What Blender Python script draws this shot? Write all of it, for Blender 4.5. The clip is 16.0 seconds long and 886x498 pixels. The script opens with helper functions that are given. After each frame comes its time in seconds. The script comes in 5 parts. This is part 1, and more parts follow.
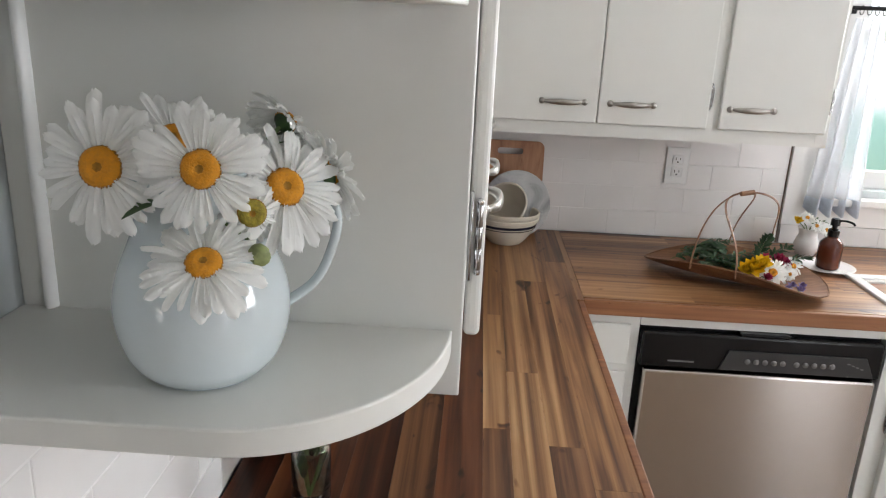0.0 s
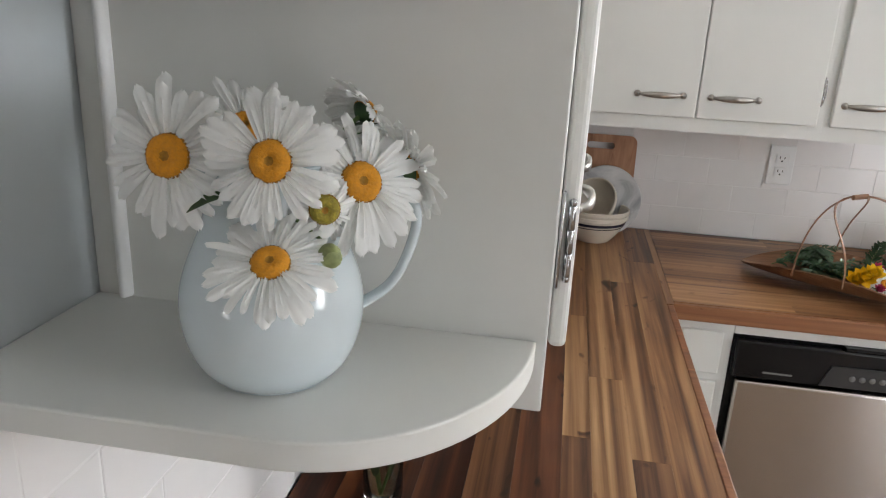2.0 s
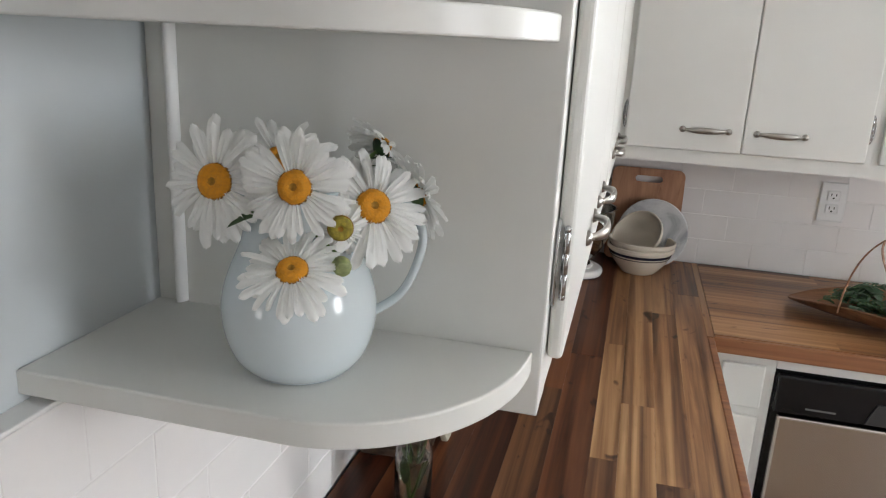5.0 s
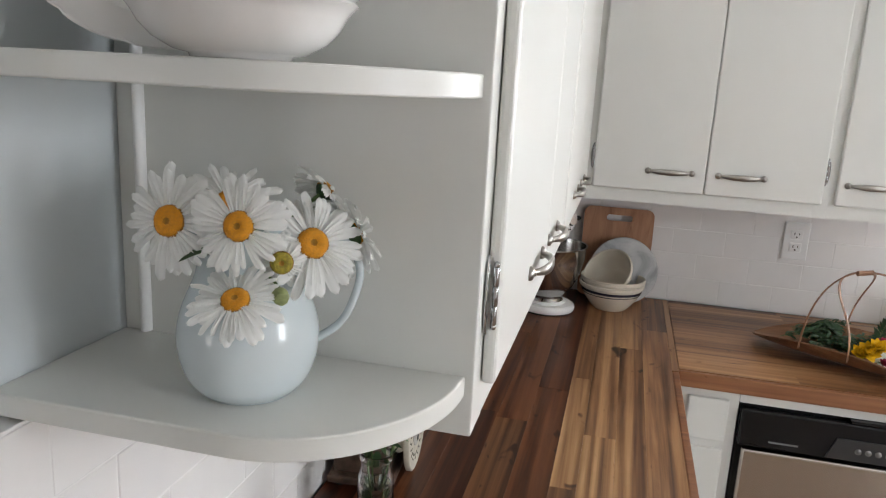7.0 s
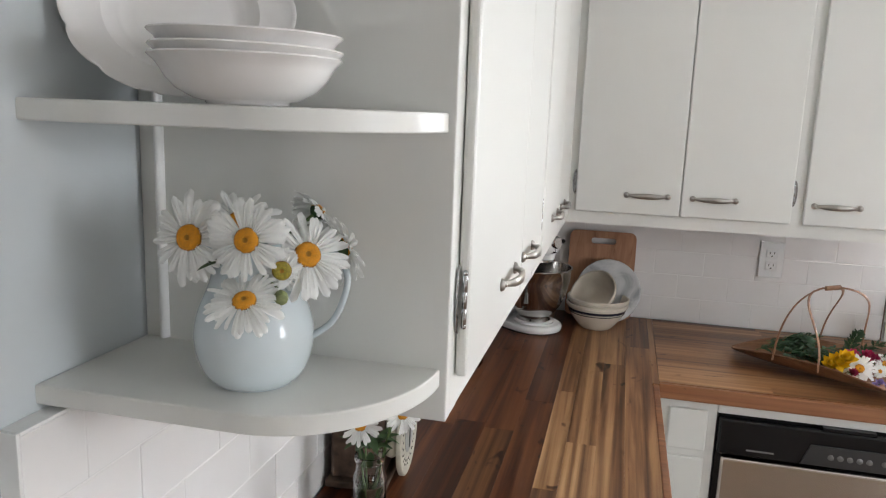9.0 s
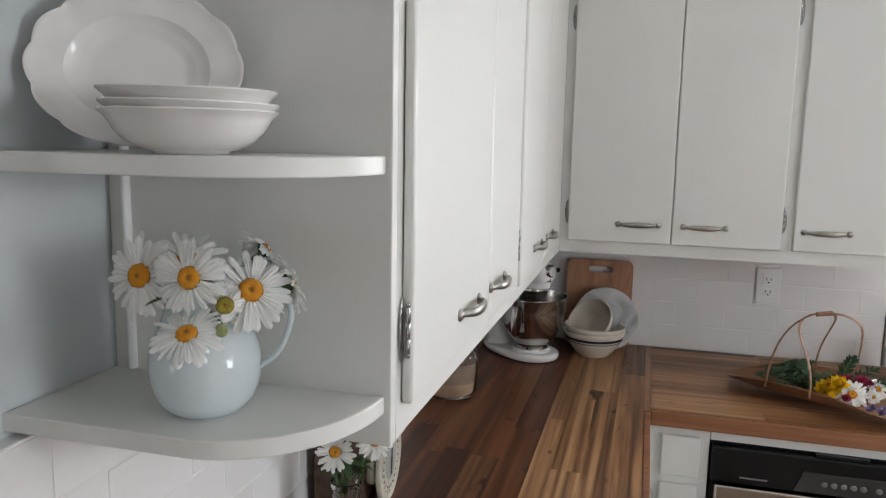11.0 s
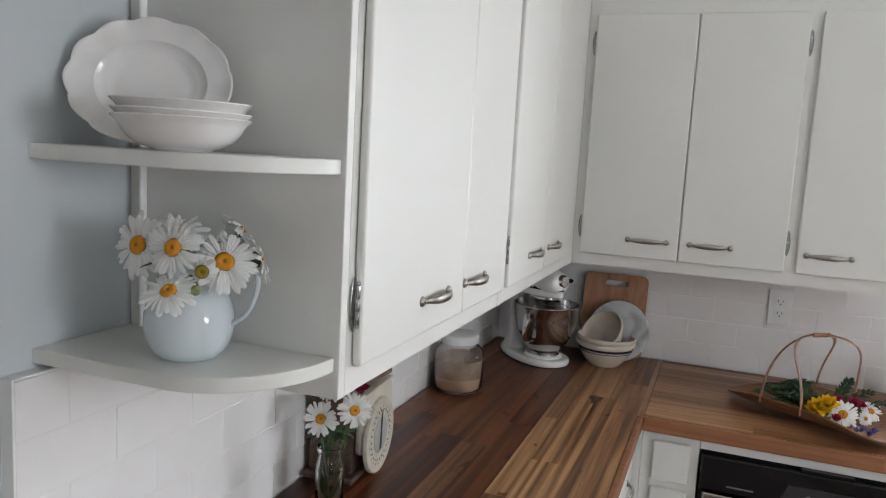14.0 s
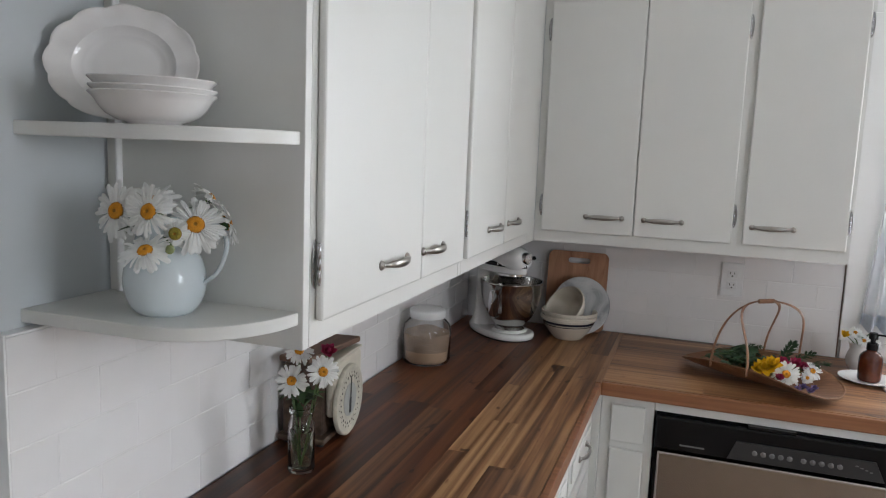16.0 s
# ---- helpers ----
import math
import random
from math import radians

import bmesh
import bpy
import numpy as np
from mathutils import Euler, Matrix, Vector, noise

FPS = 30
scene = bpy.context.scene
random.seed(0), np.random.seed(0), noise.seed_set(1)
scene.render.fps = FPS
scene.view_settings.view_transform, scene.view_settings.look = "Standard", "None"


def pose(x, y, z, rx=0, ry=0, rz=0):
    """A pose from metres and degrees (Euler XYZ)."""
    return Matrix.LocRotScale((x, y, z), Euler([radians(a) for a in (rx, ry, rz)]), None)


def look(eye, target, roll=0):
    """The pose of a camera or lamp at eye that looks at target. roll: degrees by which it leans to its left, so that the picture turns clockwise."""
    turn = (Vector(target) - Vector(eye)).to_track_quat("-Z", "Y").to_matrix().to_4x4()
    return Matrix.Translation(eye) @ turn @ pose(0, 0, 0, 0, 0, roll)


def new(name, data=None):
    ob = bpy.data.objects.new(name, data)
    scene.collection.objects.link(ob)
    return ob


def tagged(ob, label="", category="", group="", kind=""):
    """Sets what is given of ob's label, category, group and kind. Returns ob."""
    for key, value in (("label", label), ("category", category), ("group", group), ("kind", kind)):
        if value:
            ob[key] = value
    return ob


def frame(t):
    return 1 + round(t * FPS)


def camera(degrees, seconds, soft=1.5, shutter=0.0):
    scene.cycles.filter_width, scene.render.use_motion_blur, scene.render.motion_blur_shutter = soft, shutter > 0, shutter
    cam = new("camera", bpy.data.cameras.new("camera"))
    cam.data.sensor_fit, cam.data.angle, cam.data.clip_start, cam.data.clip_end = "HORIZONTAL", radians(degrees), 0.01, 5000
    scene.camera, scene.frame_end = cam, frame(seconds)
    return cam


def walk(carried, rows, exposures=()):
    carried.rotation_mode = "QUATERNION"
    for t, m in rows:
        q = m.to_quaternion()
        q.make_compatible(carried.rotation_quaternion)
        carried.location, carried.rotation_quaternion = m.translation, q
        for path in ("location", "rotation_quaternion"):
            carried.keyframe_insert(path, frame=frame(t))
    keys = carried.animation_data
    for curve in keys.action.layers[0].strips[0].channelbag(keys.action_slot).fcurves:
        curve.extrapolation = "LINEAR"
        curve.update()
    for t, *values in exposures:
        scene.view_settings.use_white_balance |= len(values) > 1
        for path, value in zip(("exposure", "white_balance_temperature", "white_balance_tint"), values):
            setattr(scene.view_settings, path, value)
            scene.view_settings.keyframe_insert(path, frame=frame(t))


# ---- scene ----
cam = camera(62.1, 16.0, soft=1.15)
METRES, EYE, TILT, LEAN, TURN = 8.0, 1.5, 0.0, 0.0, 0.6
PATH = [
    (0, (0.359, -2.323, 1.537), (0.282, -0.413, 0.949), 2.6),
    (0.5, (0.356, -2.3, 1.535), (0.245, -0.396, 0.933), 2.6),
    (1, (0.353, -2.285, 1.53), (0.211, -0.387, 0.915), 2.8),
    (1.5, (0.353, -2.278, 1.529), (0.153, -0.386, 0.911), 2.9),
    (2, (0.354, -2.282, 1.532), (0.057, -0.404, 0.911), 2.8),
    (2.5, (0.364, -2.291, 1.538), (-0.06, -0.44, 0.91), 2.4),
    (3, (0.373, -2.301, 1.541), (-0.106, -0.462, 0.919), 2.1),
    (5.5, (0.418, -2.351, 1.55), (-0.049, -0.479, 1.023), 3.0),
    (6, (0.434, -2.359, 1.554), (-0.032, -0.48, 1.05), 3.0),
    (6.5, (0.45, -2.37, 1.557), (-0.008, -0.483, 1.079), 3.0),
    (7, (0.46, -2.386, 1.561), (0.006, -0.491, 1.112), 3.1),
    (7.5, (0.471, -2.403, 1.564), (0.017, -0.502, 1.136), 3.1),
    (8, (0.486, -2.43, 1.564), (0.035, -0.524, 1.156), 3.0),
    (8.5, (0.499, -2.463, 1.566), (0.043, -0.555, 1.177), 2.5),
    (9, (0.509, -2.487, 1.568), (0.049, -0.576, 1.199), 2.1),
    (9.5, (0.531, -2.504, 1.571), (0.073, -0.589, 1.224), 1.4),
    (12, (0.677, -2.511, 1.588), (0.062, -0.627, 1.322), 1.8),
    (12.5, (0.726, -2.521, 1.584), (0.06, -0.653, 1.326), 2.6),
    (13, (0.756, -2.531, 1.584), (0.051, -0.679, 1.314), 3.6),
    (13.5, (0.776, -2.566, 1.582), (0.046, -0.723, 1.314), 3.8),
    (14, (0.791, -2.611, 1.582), (0.085, -0.758, 1.322), 3.2),
    (14.5, (0.817, -2.656, 1.571), (0.141, -0.792, 1.308), 2.8),
    (15, (0.83, -2.666, 1.562), (0.177, -0.797, 1.281), 2.6),
    (15.5, (0.856, -2.688, 1.56), (0.204, -0.817, 1.282), 2.4),
    (16, (0.865, -2.695, 1.552), (0.213, -0.823, 1.279), 2.2),
]
walk(cam, [(t, look(eye, target, roll)) for t, eye, target, roll in PATH],
     exposures=[(0, 0.52, 6580, 10), (3, 0.46, 6580, 10), (7, 0.48, 6570, 10), (9.5, 0.43, 6550, 10), (12, 0.06, 6460, 10), (13, 0.12, 6430, 10), (14, 0.09, 6400, 10), (16, -0.06, 6330, 10)])

# ---- world, sun and window light ----
world = bpy.data.worlds.new("sky")
scene.world = world
world.use_nodes = True
wn = world.node_tree.nodes
sky = wn.new("ShaderNodeTexSky")
sky.sky_type = "NISHITA"
sky.sun_disc = False
sky.sun_elevation, sky.sun_rotation = radians(38), radians(215)
world.node_tree.links.new(sky.outputs[0], wn["Background"].inputs[0])
wn["Background"].inputs[1].default_value = 0.15


def window_light(name, x, y, z, rx, rz, w, h, power, colour):
    lamp = bpy.data.lights.new(name, "AREA")
    lamp.shape, lamp.size, lamp.size_y, lamp.energy, lamp.color = "RECTANGLE", w, h, power, colour
    ob = new(name, lamp)
    ob.matrix_world = pose(x, y, z, rx, 0, rz)
    return ob


sun = bpy.data.lights.new("sun", "SUN")
sun.energy, sun.angle, sun.color = 2.5, radians(0.5), (1.0, 0.95, 0.88)
new("sun", sun).matrix_world = look((-10, 14, 13), (0, 0, 0))
window_light("daylight_sink_window", 2.13, 0.10, 1.56, 90, 180, 0.64, 0.85, 22, (0.93, 0.965, 1.0))
window_light("daylight_side_window", 3.65, -2.40, 1.65, 100, 90, 0.74, 0.90, 27, (0.91, 0.95, 1.0))
# lamp in an unseen, assumed window; gives the pitcher its left highlight
window_light("added_adjoining_light", -1.65, -4.66, 1.20, 112, 0, 0.70, 0.58, 5, (0.90, 0.93, 1.0))
window_light("daylight_rear_window", 3.04, -4.66, 1.12, 100, 0, 0.56, 1.9, 12, (0.90, 0.93, 1.0))


# ---- materials ----
def mat(name, colour, rough=0.5, metal=0.0):
    m = bpy.data.materials.new(name)
    m.use_nodes = True
    b = m.node_tree.nodes["Principled BSDF"]
    b.inputs["Base Color"].default_value = (*colour, 1)
    b.inputs["Roughness"].default_value = rough
    b.inputs["Metallic"].default_value = metal
    return m


def link(m, a, b):
    m.node_tree.links.new(a, b)


def node(m, kind, **vals):
    n = m.node_tree.nodes.new(kind)
    for k, v in vals.items():
        n.inputs[k].default_value = v
    return n


def bsdf(m):
    return m.node_tree.nodes["Principled BSDF"]


def coords(m, scale=(1, 1, 1), rot=(0, 0, 0)):
    tc, mp = node(m, "ShaderNodeTexCoord"), node(m, "ShaderNodeMapping")
    mp.inputs["Scale"].default_value = scale
    mp.inputs["Rotation"].default_value = rot
    link(m, tc.outputs["Object"], mp.inputs["Vector"])
    return mp.outputs["Vector"]


def ramp(m, fac, stops):
    r = node(m, "ShaderNodeValToRGB")
    e = r.color_ramp.elements
    while len(e) < len(stops):
        e.new(0.5)
    for s, (p, c) in zip(e, stops):
        s.position, s.color = p, (*c, 1)
    link(m, fac, r.inputs["Fac"])
    return r.outputs["Color"]


def mottled(name, colour, rough=0.5, metal=0.0, amount=0.06, scale=6.0, fine=120.0, bump=0.05, dist=0.0006):
    """A surface with soft stains and a fine relief."""
    m = mat(name, colour, rough, metal)
    v = coords(m)
    big, small = node(m, "ShaderNodeTexNoise", Scale=scale, Detail=4), node(m, "ShaderNodeTexNoise", Scale=fine, Detail=3)
    link(m, v, big.inputs["Vector"]), link(m, v, small.inputs["Vector"])
    lo, hi = [c * (1 - amount) for c in colour], [min(1, c * (1 + amount * 0.6)) for c in colour]
    link(m, ramp(m, big.outputs["Fac"], [(0.3, lo), (0.7, hi)]), bsdf(m).inputs["Base Color"])
    rr = node(m, "ShaderNodeMapRange")
    rr.inputs["To Min"].default_value, rr.inputs["To Max"].default_value = rough * 0.8, min(1, rough * 1.3)
    link(m, big.outputs["Fac"], rr.inputs["Value"])
    link(m, rr.outputs["Result"], bsdf(m).inputs["Roughness"])
    bp = node(m, "ShaderNodeBump", Strength=bump, Distance=dist)
    link(m, small.outputs["Fac"], bp.inputs["Height"])
    link(m, bp.outputs["Normal"], bsdf(m).inputs["Normal"])
    return m


def wood(name, stops, along="y", rough=0.42, spread=0.9, grain=60.0):
    """Planed wood: each piece takes its own tone; streaks run along one axis."""
    m = mat(name, stops[1][1], rough)
    squeeze = {"x": (0.026, 1, 1), "y": (1, 0.026, 1), "z": (1, 1, 0.026)}[along]
    info = node(m, "ShaderNodeObjectInfo")
    shift = node(m, "ShaderNodeVectorMath")
    shift.operation = "SCALE"
    shift.inputs[0].default_value = (31, 17, 23)
    link(m, info.outputs["Random"], shift.inputs["Scale"])
    geo = node(m, "ShaderNodeNewGeometry")
    add = node(m, "ShaderNodeVectorMath")
    add.operation = "ADD"
    link(m, geo.outputs["Position"], add.inputs[0]), link(m, shift.outputs["Vector"], add.inputs[1])
    mp = node(m, "ShaderNodeMapping")
    mp.inputs["Scale"].default_value = squeeze
    link(m, add.outputs["Vector"], mp.inputs["Vector"])
    n1 = node(m, "ShaderNodeTexNoise", Scale=grain, Detail=8, Roughness=0.62, Distortion=0.9)
    n2 = node(m, "ShaderNodeTexNoise", Scale=grain * 0.36, Detail=3, Distortion=2.4)
    n3 = node(m, "ShaderNodeTexNoise", Scale=grain * 6, Detail=2)
    for n in (n1, n2, n3):
        link(m, mp.outputs["Vector"], n.inputs["Vector"])
    mix = node(m, "ShaderNodeMath")
    mix.operation = "MULTIPLY_ADD"
    mix.inputs[1].default_value, mix.inputs[2].default_value = spread, -0.5 * spread
    link(m, info.outputs["Random"], mix.inputs[0])
    s1 = node(m, "ShaderNodeMath")
    s1.operation = "MULTIPLY_ADD"
    s1.inputs[1].default_value = 1.30
    link(m, mix.outputs[0], s1.inputs[2]), link(m, n2.outputs["Fac"], s1.inputs[0])
    s2 = node(m, "ShaderNodeMath")
    s2.operation = "MULTIPLY_ADD"
    s2.inputs[1].default_value = 1.22
    link(m, n1.outputs["Fac"], s2.inputs[0]), link(m, s1.outputs[0], s2.inputs[2])
    s3 = node(m, "ShaderNodeMath")
    s3.operation = "SUBTRACT"
    s3.inputs[1].default_value = 0.74
    link(m, s2.outputs[0], s3.inputs[0])
    kn = node(m, "ShaderNodeTexNoise", Scale=grain * 0.62, Detail=2, Distortion=0.8)
    km = node(m, "ShaderNodeMapping")
    km.inputs["Scale"].default_value = [min(1, 15 * q) for q in squeeze]
    link(m, add.outputs["Vector"], km.inputs["Vector"]), link(m, km.outputs["Vector"], kn.inputs["Vector"])
    kr = node(m, "ShaderNodeMapRange")
    kr.inputs["From Min"].default_value, kr.inputs["From Max"].default_value, kr.inputs["To Max"].default_value = 0.665, 0.77, 0.62
    link(m, kn.outputs["Fac"], kr.inputs["Value"])
    s4 = node(m, "ShaderNodeMath")
    s4.operation = "SUBTRACT"
    link(m, s3.outputs[0], s4.inputs[0]), link(m, kr.outputs["Result"], s4.inputs[1])
    link(m, ramp(m, s4.outputs[0], stops), bsdf(m).inputs["Base Color"])
    bp = node(m, "ShaderNodeBump", Strength=0.12, Distance=0.0005)
    link(m, n3.outputs["Fac"], bp.inputs["Height"])
    link(m, bp.outputs["Normal"], bsdf(m).inputs["Normal"])
    rr = node(m, "ShaderNodeMapRange")
    rr.inputs["To Min"].default_value, rr.inputs["To Max"].default_value = rough - 0.08, rough + 0.14
    link(m, n1.outputs["Fac"], rr.inputs["Value"])
    link(m, rr.outputs["Result"], bsdf(m).inputs["Roughness"])
    return m


def glass(name, colour=(1, 1, 1), rough=0.02):
    m = mat(name, colour, rough)
    bsdf(m).inputs["Transmission Weight"].default_value = 1.0
    bsdf(m).inputs["IOR"].default_value = 1.45
    return m


ACACIA = [(0.05, (0.028, 0.010, 0.005)), (0.28, (0.092, 0.034, 0.014)), (0.50, (0.19, 0.082, 0.034)), (0.72, (0.29, 0.145, 0.064)), (1.0, (0.40, 0.225, 0.11))]
M_WALL = mottled("pale_blue_wall_paint", (0.56, 0.595, 0.61), 0.36, amount=0.03, scale=3, fine=260, bump=0.15)
M_WHITE = mottled("white_cabinet_paint", (0.725, 0.725, 0.695), 0.36, amount=0.02, scale=4, fine=90, bump=0.10, dist=0.0008)
M_BEIGE = mottled("warm_beige_wall_paint", (0.46, 0.40, 0.34), 0.6, amount=0.03, scale=3, fine=260, bump=0.15)
M_TRIM = mottled("white_trim_paint", (0.82, 0.82, 0.81), 0.35, amount=0.02, scale=5, fine=120, bump=0.06)
M_CEIL = mottled("ceiling_paint", (0.84, 0.84, 0.82), 0.8, amount=0.02)
M_TILE = mottled("glazed_white_tile", (0.80, 0.79, 0.785), 0.16, amount=0.025, scale=9, fine=18, bump=0.05, dist=0.001)
M_GROUT = mottled("pale_grout", (0.79, 0.785, 0.775), 0.85, fine=400, bump=0.4)
M_WOODL = wood("acacia_lengthwise", ACACIA, "y", 0.34, spread=0.42, grain=42)
# reddish stave tone, darkened further with the shade under the wall cabinets
SHADED_DARK_ACACIA = [(p, (r * 0.60, g * 0.41, b * 0.34)) for p, (r, g, b) in ACACIA]
M_WOODD = wood("shaded_dark_acacia_lengthwise", SHADED_DARK_ACACIA, "y", 0.34, spread=0.42, grain=42)
# tan stave tone, with the stronger light at the counter front mixed in
LIT_PALE_ACACIA = [(p, (min(1, r * 1.30), min(1, g * 1.38), min(1, b * 1.36))) for p, (r, g, b) in ACACIA]
M_WOODT = wood("lit_pale_acacia_lengthwise", LIT_PALE_ACACIA, "y", 0.34, spread=0.36, grain=42)
M_WOODB = wood("acacia_crosswise", [(p, (r * 1.2, g * 1.2, b * 1.2)) for p, (r, g, b) in ACACIA], "x", 0.34, spread=0.42, grain=42)
M_WOODE = wood("acacia_edge_band", [(0.0, (0.13, 0.045, 0.018)), (0.5, (0.24, 0.095, 0.04)), (1.0, (0.34, 0.15, 0.065))], "x", spread=0.3)
M_FLOOR = wood("floor_boards", [(0.0, (0.08, 0.05, 0.03)), (0.5, (0.17, 0.11, 0.07)), (1.0, (0.26, 0.18, 0.12))], "y", 0.45)
M_NICKEL = mottled("brushed_nickel", (0.40, 0.38, 0.355), 0.30, 1.0, amount=0.1, scale=60, fine=500, bump=0.05)
M_HINGE = mottled("tarnished_chrome", (0.50, 0.50, 0.51), 0.16, 1.0, amount=0.3, scale=150, fine=400)
M_CHROME = mat("chrome", (0.80, 0.80, 0.81), 0.10, 1.0)
M_PITCHER = mottled("pale_blue_glaze", (0.61, 0.675, 0.70), 0.045, amount=0.05, scale=12, fine=30, bump=0.02)
M_PORCELAIN = mottled("white_porcelain", (0.78, 0.765, 0.75), 0.10, amount=0.02, scale=10, fine=40, bump=0.03)
M_STONEWARE = mottled("cream_stoneware", (0.66, 0.60, 0.51), 0.22, amount=0.06, scale=20, fine=200, bump=0.05)
M_STRIPE = mat("dark_blue_stripe", (0.03, 0.03, 0.045), 0.25)
M_BLACK = mottled("black_plastic", (0.010, 0.010, 0.011), 0.14, amount=0.2, fine=500, bump=0.03)
bsdf(M_BLACK).inputs["Specular IOR Level"].default_value = 0.3
M_DARKGREY = mat("dark_grey_plastic", (0.035, 0.035, 0.036), 0.3)
M_BUTTON = mat("silver_button", (0.20, 0.20, 0.20), 0.3, 0.6)
M_PRINT = mat("grey_print", (0.16, 0.16, 0.16), 0.5)
M_PLASTIC = mat("white_plastic", (0.79, 0.80, 0.80), 0.3)
M_SLOT = mat("dark_slot", (0.03, 0.03, 0.03), 0.6)
M_GLASS = glass("clear_glass")
M_AMBER = glass("amber_glass", (0.55, 0.15, 0.04), 0.04)
M_WATER = glass("water", (0.86, 0.94, 0.80), 0.03)
M_BATTER = mottled("beige_batter", (0.66, 0.47, 0.31), 0.5, scale=20)
M_CUT = wood("cutting_board_wood", [(0.0, (0.25, 0.11, 0.055)), (0.5, (0.40, 0.20, 0.11)), (1.0, (0.50, 0.28, 0.16))], "z", 0.5, spread=0.2)
M_PLANK = wood("worn_plank_wood", [(0.0, (0.07, 0.04, 0.025)), (0.5, (0.16, 0.085, 0.05)), (1.0, (0.27, 0.16, 0.10))], "y", 0.6, spread=0.2)
M_BASKET = wood("bent_basket_wood", [(0.0, (0.10, 0.040, 0.018)), (0.5, (0.20, 0.090, 0.042)), (1.0, (0.31, 0.16, 0.080))], "x", 0.5, spread=0.3, grain=90)
M_PETAL = mottled("white_petal", (0.93, 0.93, 0.92), 0.55, amount=0.03, scale=120, fine=300, bump=0.2)
petal_mix = node(M_PETAL, "ShaderNodeMixShader", Fac=0.38)
petal_thin = node(M_PETAL, "ShaderNodeBsdfTranslucent", Color=(0.90, 0.91, 0.88, 1))
link(M_PETAL, bsdf(M_PETAL).outputs[0], petal_mix.inputs[1]), link(M_PETAL, petal_thin.outputs[0], petal_mix.inputs[2])
link(M_PETAL, petal_mix.outputs[0], M_PETAL.node_tree.nodes["Material Output"].inputs["Surface"])
M_DISC = mottled("daisy_yellow", (0.64, 0.265, 0.010), 0.75, amount=0.14, scale=500, fine=900, bump=0.8, dist=0.001)
M_DISCG = mottled("daisy_green_yellow", (0.34, 0.27, 0.03), 0.7, amount=0.35, scale=300, fine=900, bump=0.8, dist=0.001)
M_FLORET = mottled("dark_floret_brown", (0.36, 0.17, 0.012), 0.8, amount=0.3, scale=400)
M_LEAF = mottled("leaf_green", (0.045, 0.10, 0.03), 0.5, amount=0.4, scale=80, fine=300, bump=0.2)
M_FERN = mottled("dark_fern_green", (0.028, 0.075, 0.028), 0.55, amount=0.4, scale=80, fine=300, bump=0.2)
M_STEM = mottled("stem_green", (0.10, 0.17, 0.05), 0.5, amount=0.3, scale=60)
M_YELLOW = mottled("yellow_petal", (0.84, 0.54, 0.008), 0.6, amount=0.15, scale=100)
M_PINK = mottled("magenta_petal", (0.42, 0.025, 0.10), 0.6, amount=0.3, scale=100)
M_LILAC = mottled("lilac_petal", (0.26, 0.20, 0.42), 0.6, amount=0.3, scale=100)
M_SCALE_CREAM = mottled("cream_enamel", (0.56, 0.52, 0.43), 0.3, amount=0.12, scale=25, fine=150, bump=0.1)
M_RUST = mottled("rusty_brown_tin", (0.13, 0.085, 0.06), 0.5, 0.35, amount=0.6, scale=40, fine=200, bump=0.4)
M_DIALFACE = mottled("aged_dial_paper", (0.47, 0.44, 0.36), 0.5, amount=0.2, scale=50)
M_DIALGREY = mat("dial_grey", (0.33, 0.33, 0.31), 0.5)
M_MIXER = mottled("white_enamel", (0.80, 0.80, 0.79), 0.14, amount=0.015)
M_RUBBER = mat("black_rubber", (0.02, 0.02, 0.02), 0.6)
M_TOWEL = mottled("sheer_white_cotton", (0.82, 0.83, 0.85), 0.9, amount=0.03, scale=30, fine=900, bump=0.3)
mixer = node(M_TOWEL, "ShaderNodeMixShader", Fac=0.6)
thin = node(M_TOWEL, "ShaderNodeBsdfTranslucent", Color=(0.86, 0.88, 0.92, 1))
see = node(M_TOWEL, "ShaderNodeBsdfTransparent")
mix2 = node(M_TOWEL, "ShaderNodeMixShader", Fac=0.35)
link(M_TOWEL, bsdf(M_TOWEL).outputs[0], mixer.inputs[1]), link(M_TOWEL, thin.outputs[0], mixer.inputs[2])
link(M_TOWEL, mixer.outputs[0], mix2.inputs[1]), link(M_TOWEL, see.outputs[0], mix2.inputs[2])
link(M_TOWEL, mix2.outputs[0], M_TOWEL.node_tree.nodes["Material Output"].inputs["Surface"])
M_HEM = mottled("blue_grey_hem", (0.58, 0.63, 0.70), 0.9, amount=0.15, scale=60, fine=900, bump=0.3)
M_IRON = mat("black_iron", (0.02, 0.02, 0.02), 0.45, 0.6)
# self-glowing backdrop: greens and an overexposed white band painted as emission
M_OUT = mat("glowing_distance", (0.5, 0.5, 0.5), 1.0)
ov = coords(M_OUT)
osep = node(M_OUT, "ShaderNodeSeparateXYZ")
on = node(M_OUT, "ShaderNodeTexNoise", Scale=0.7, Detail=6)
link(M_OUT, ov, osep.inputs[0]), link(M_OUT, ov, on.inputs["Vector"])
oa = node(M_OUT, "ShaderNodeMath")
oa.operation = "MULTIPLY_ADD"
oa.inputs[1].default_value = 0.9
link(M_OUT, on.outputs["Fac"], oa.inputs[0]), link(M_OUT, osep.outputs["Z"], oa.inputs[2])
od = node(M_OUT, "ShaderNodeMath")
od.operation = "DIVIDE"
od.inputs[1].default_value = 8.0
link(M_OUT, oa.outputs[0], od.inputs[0])
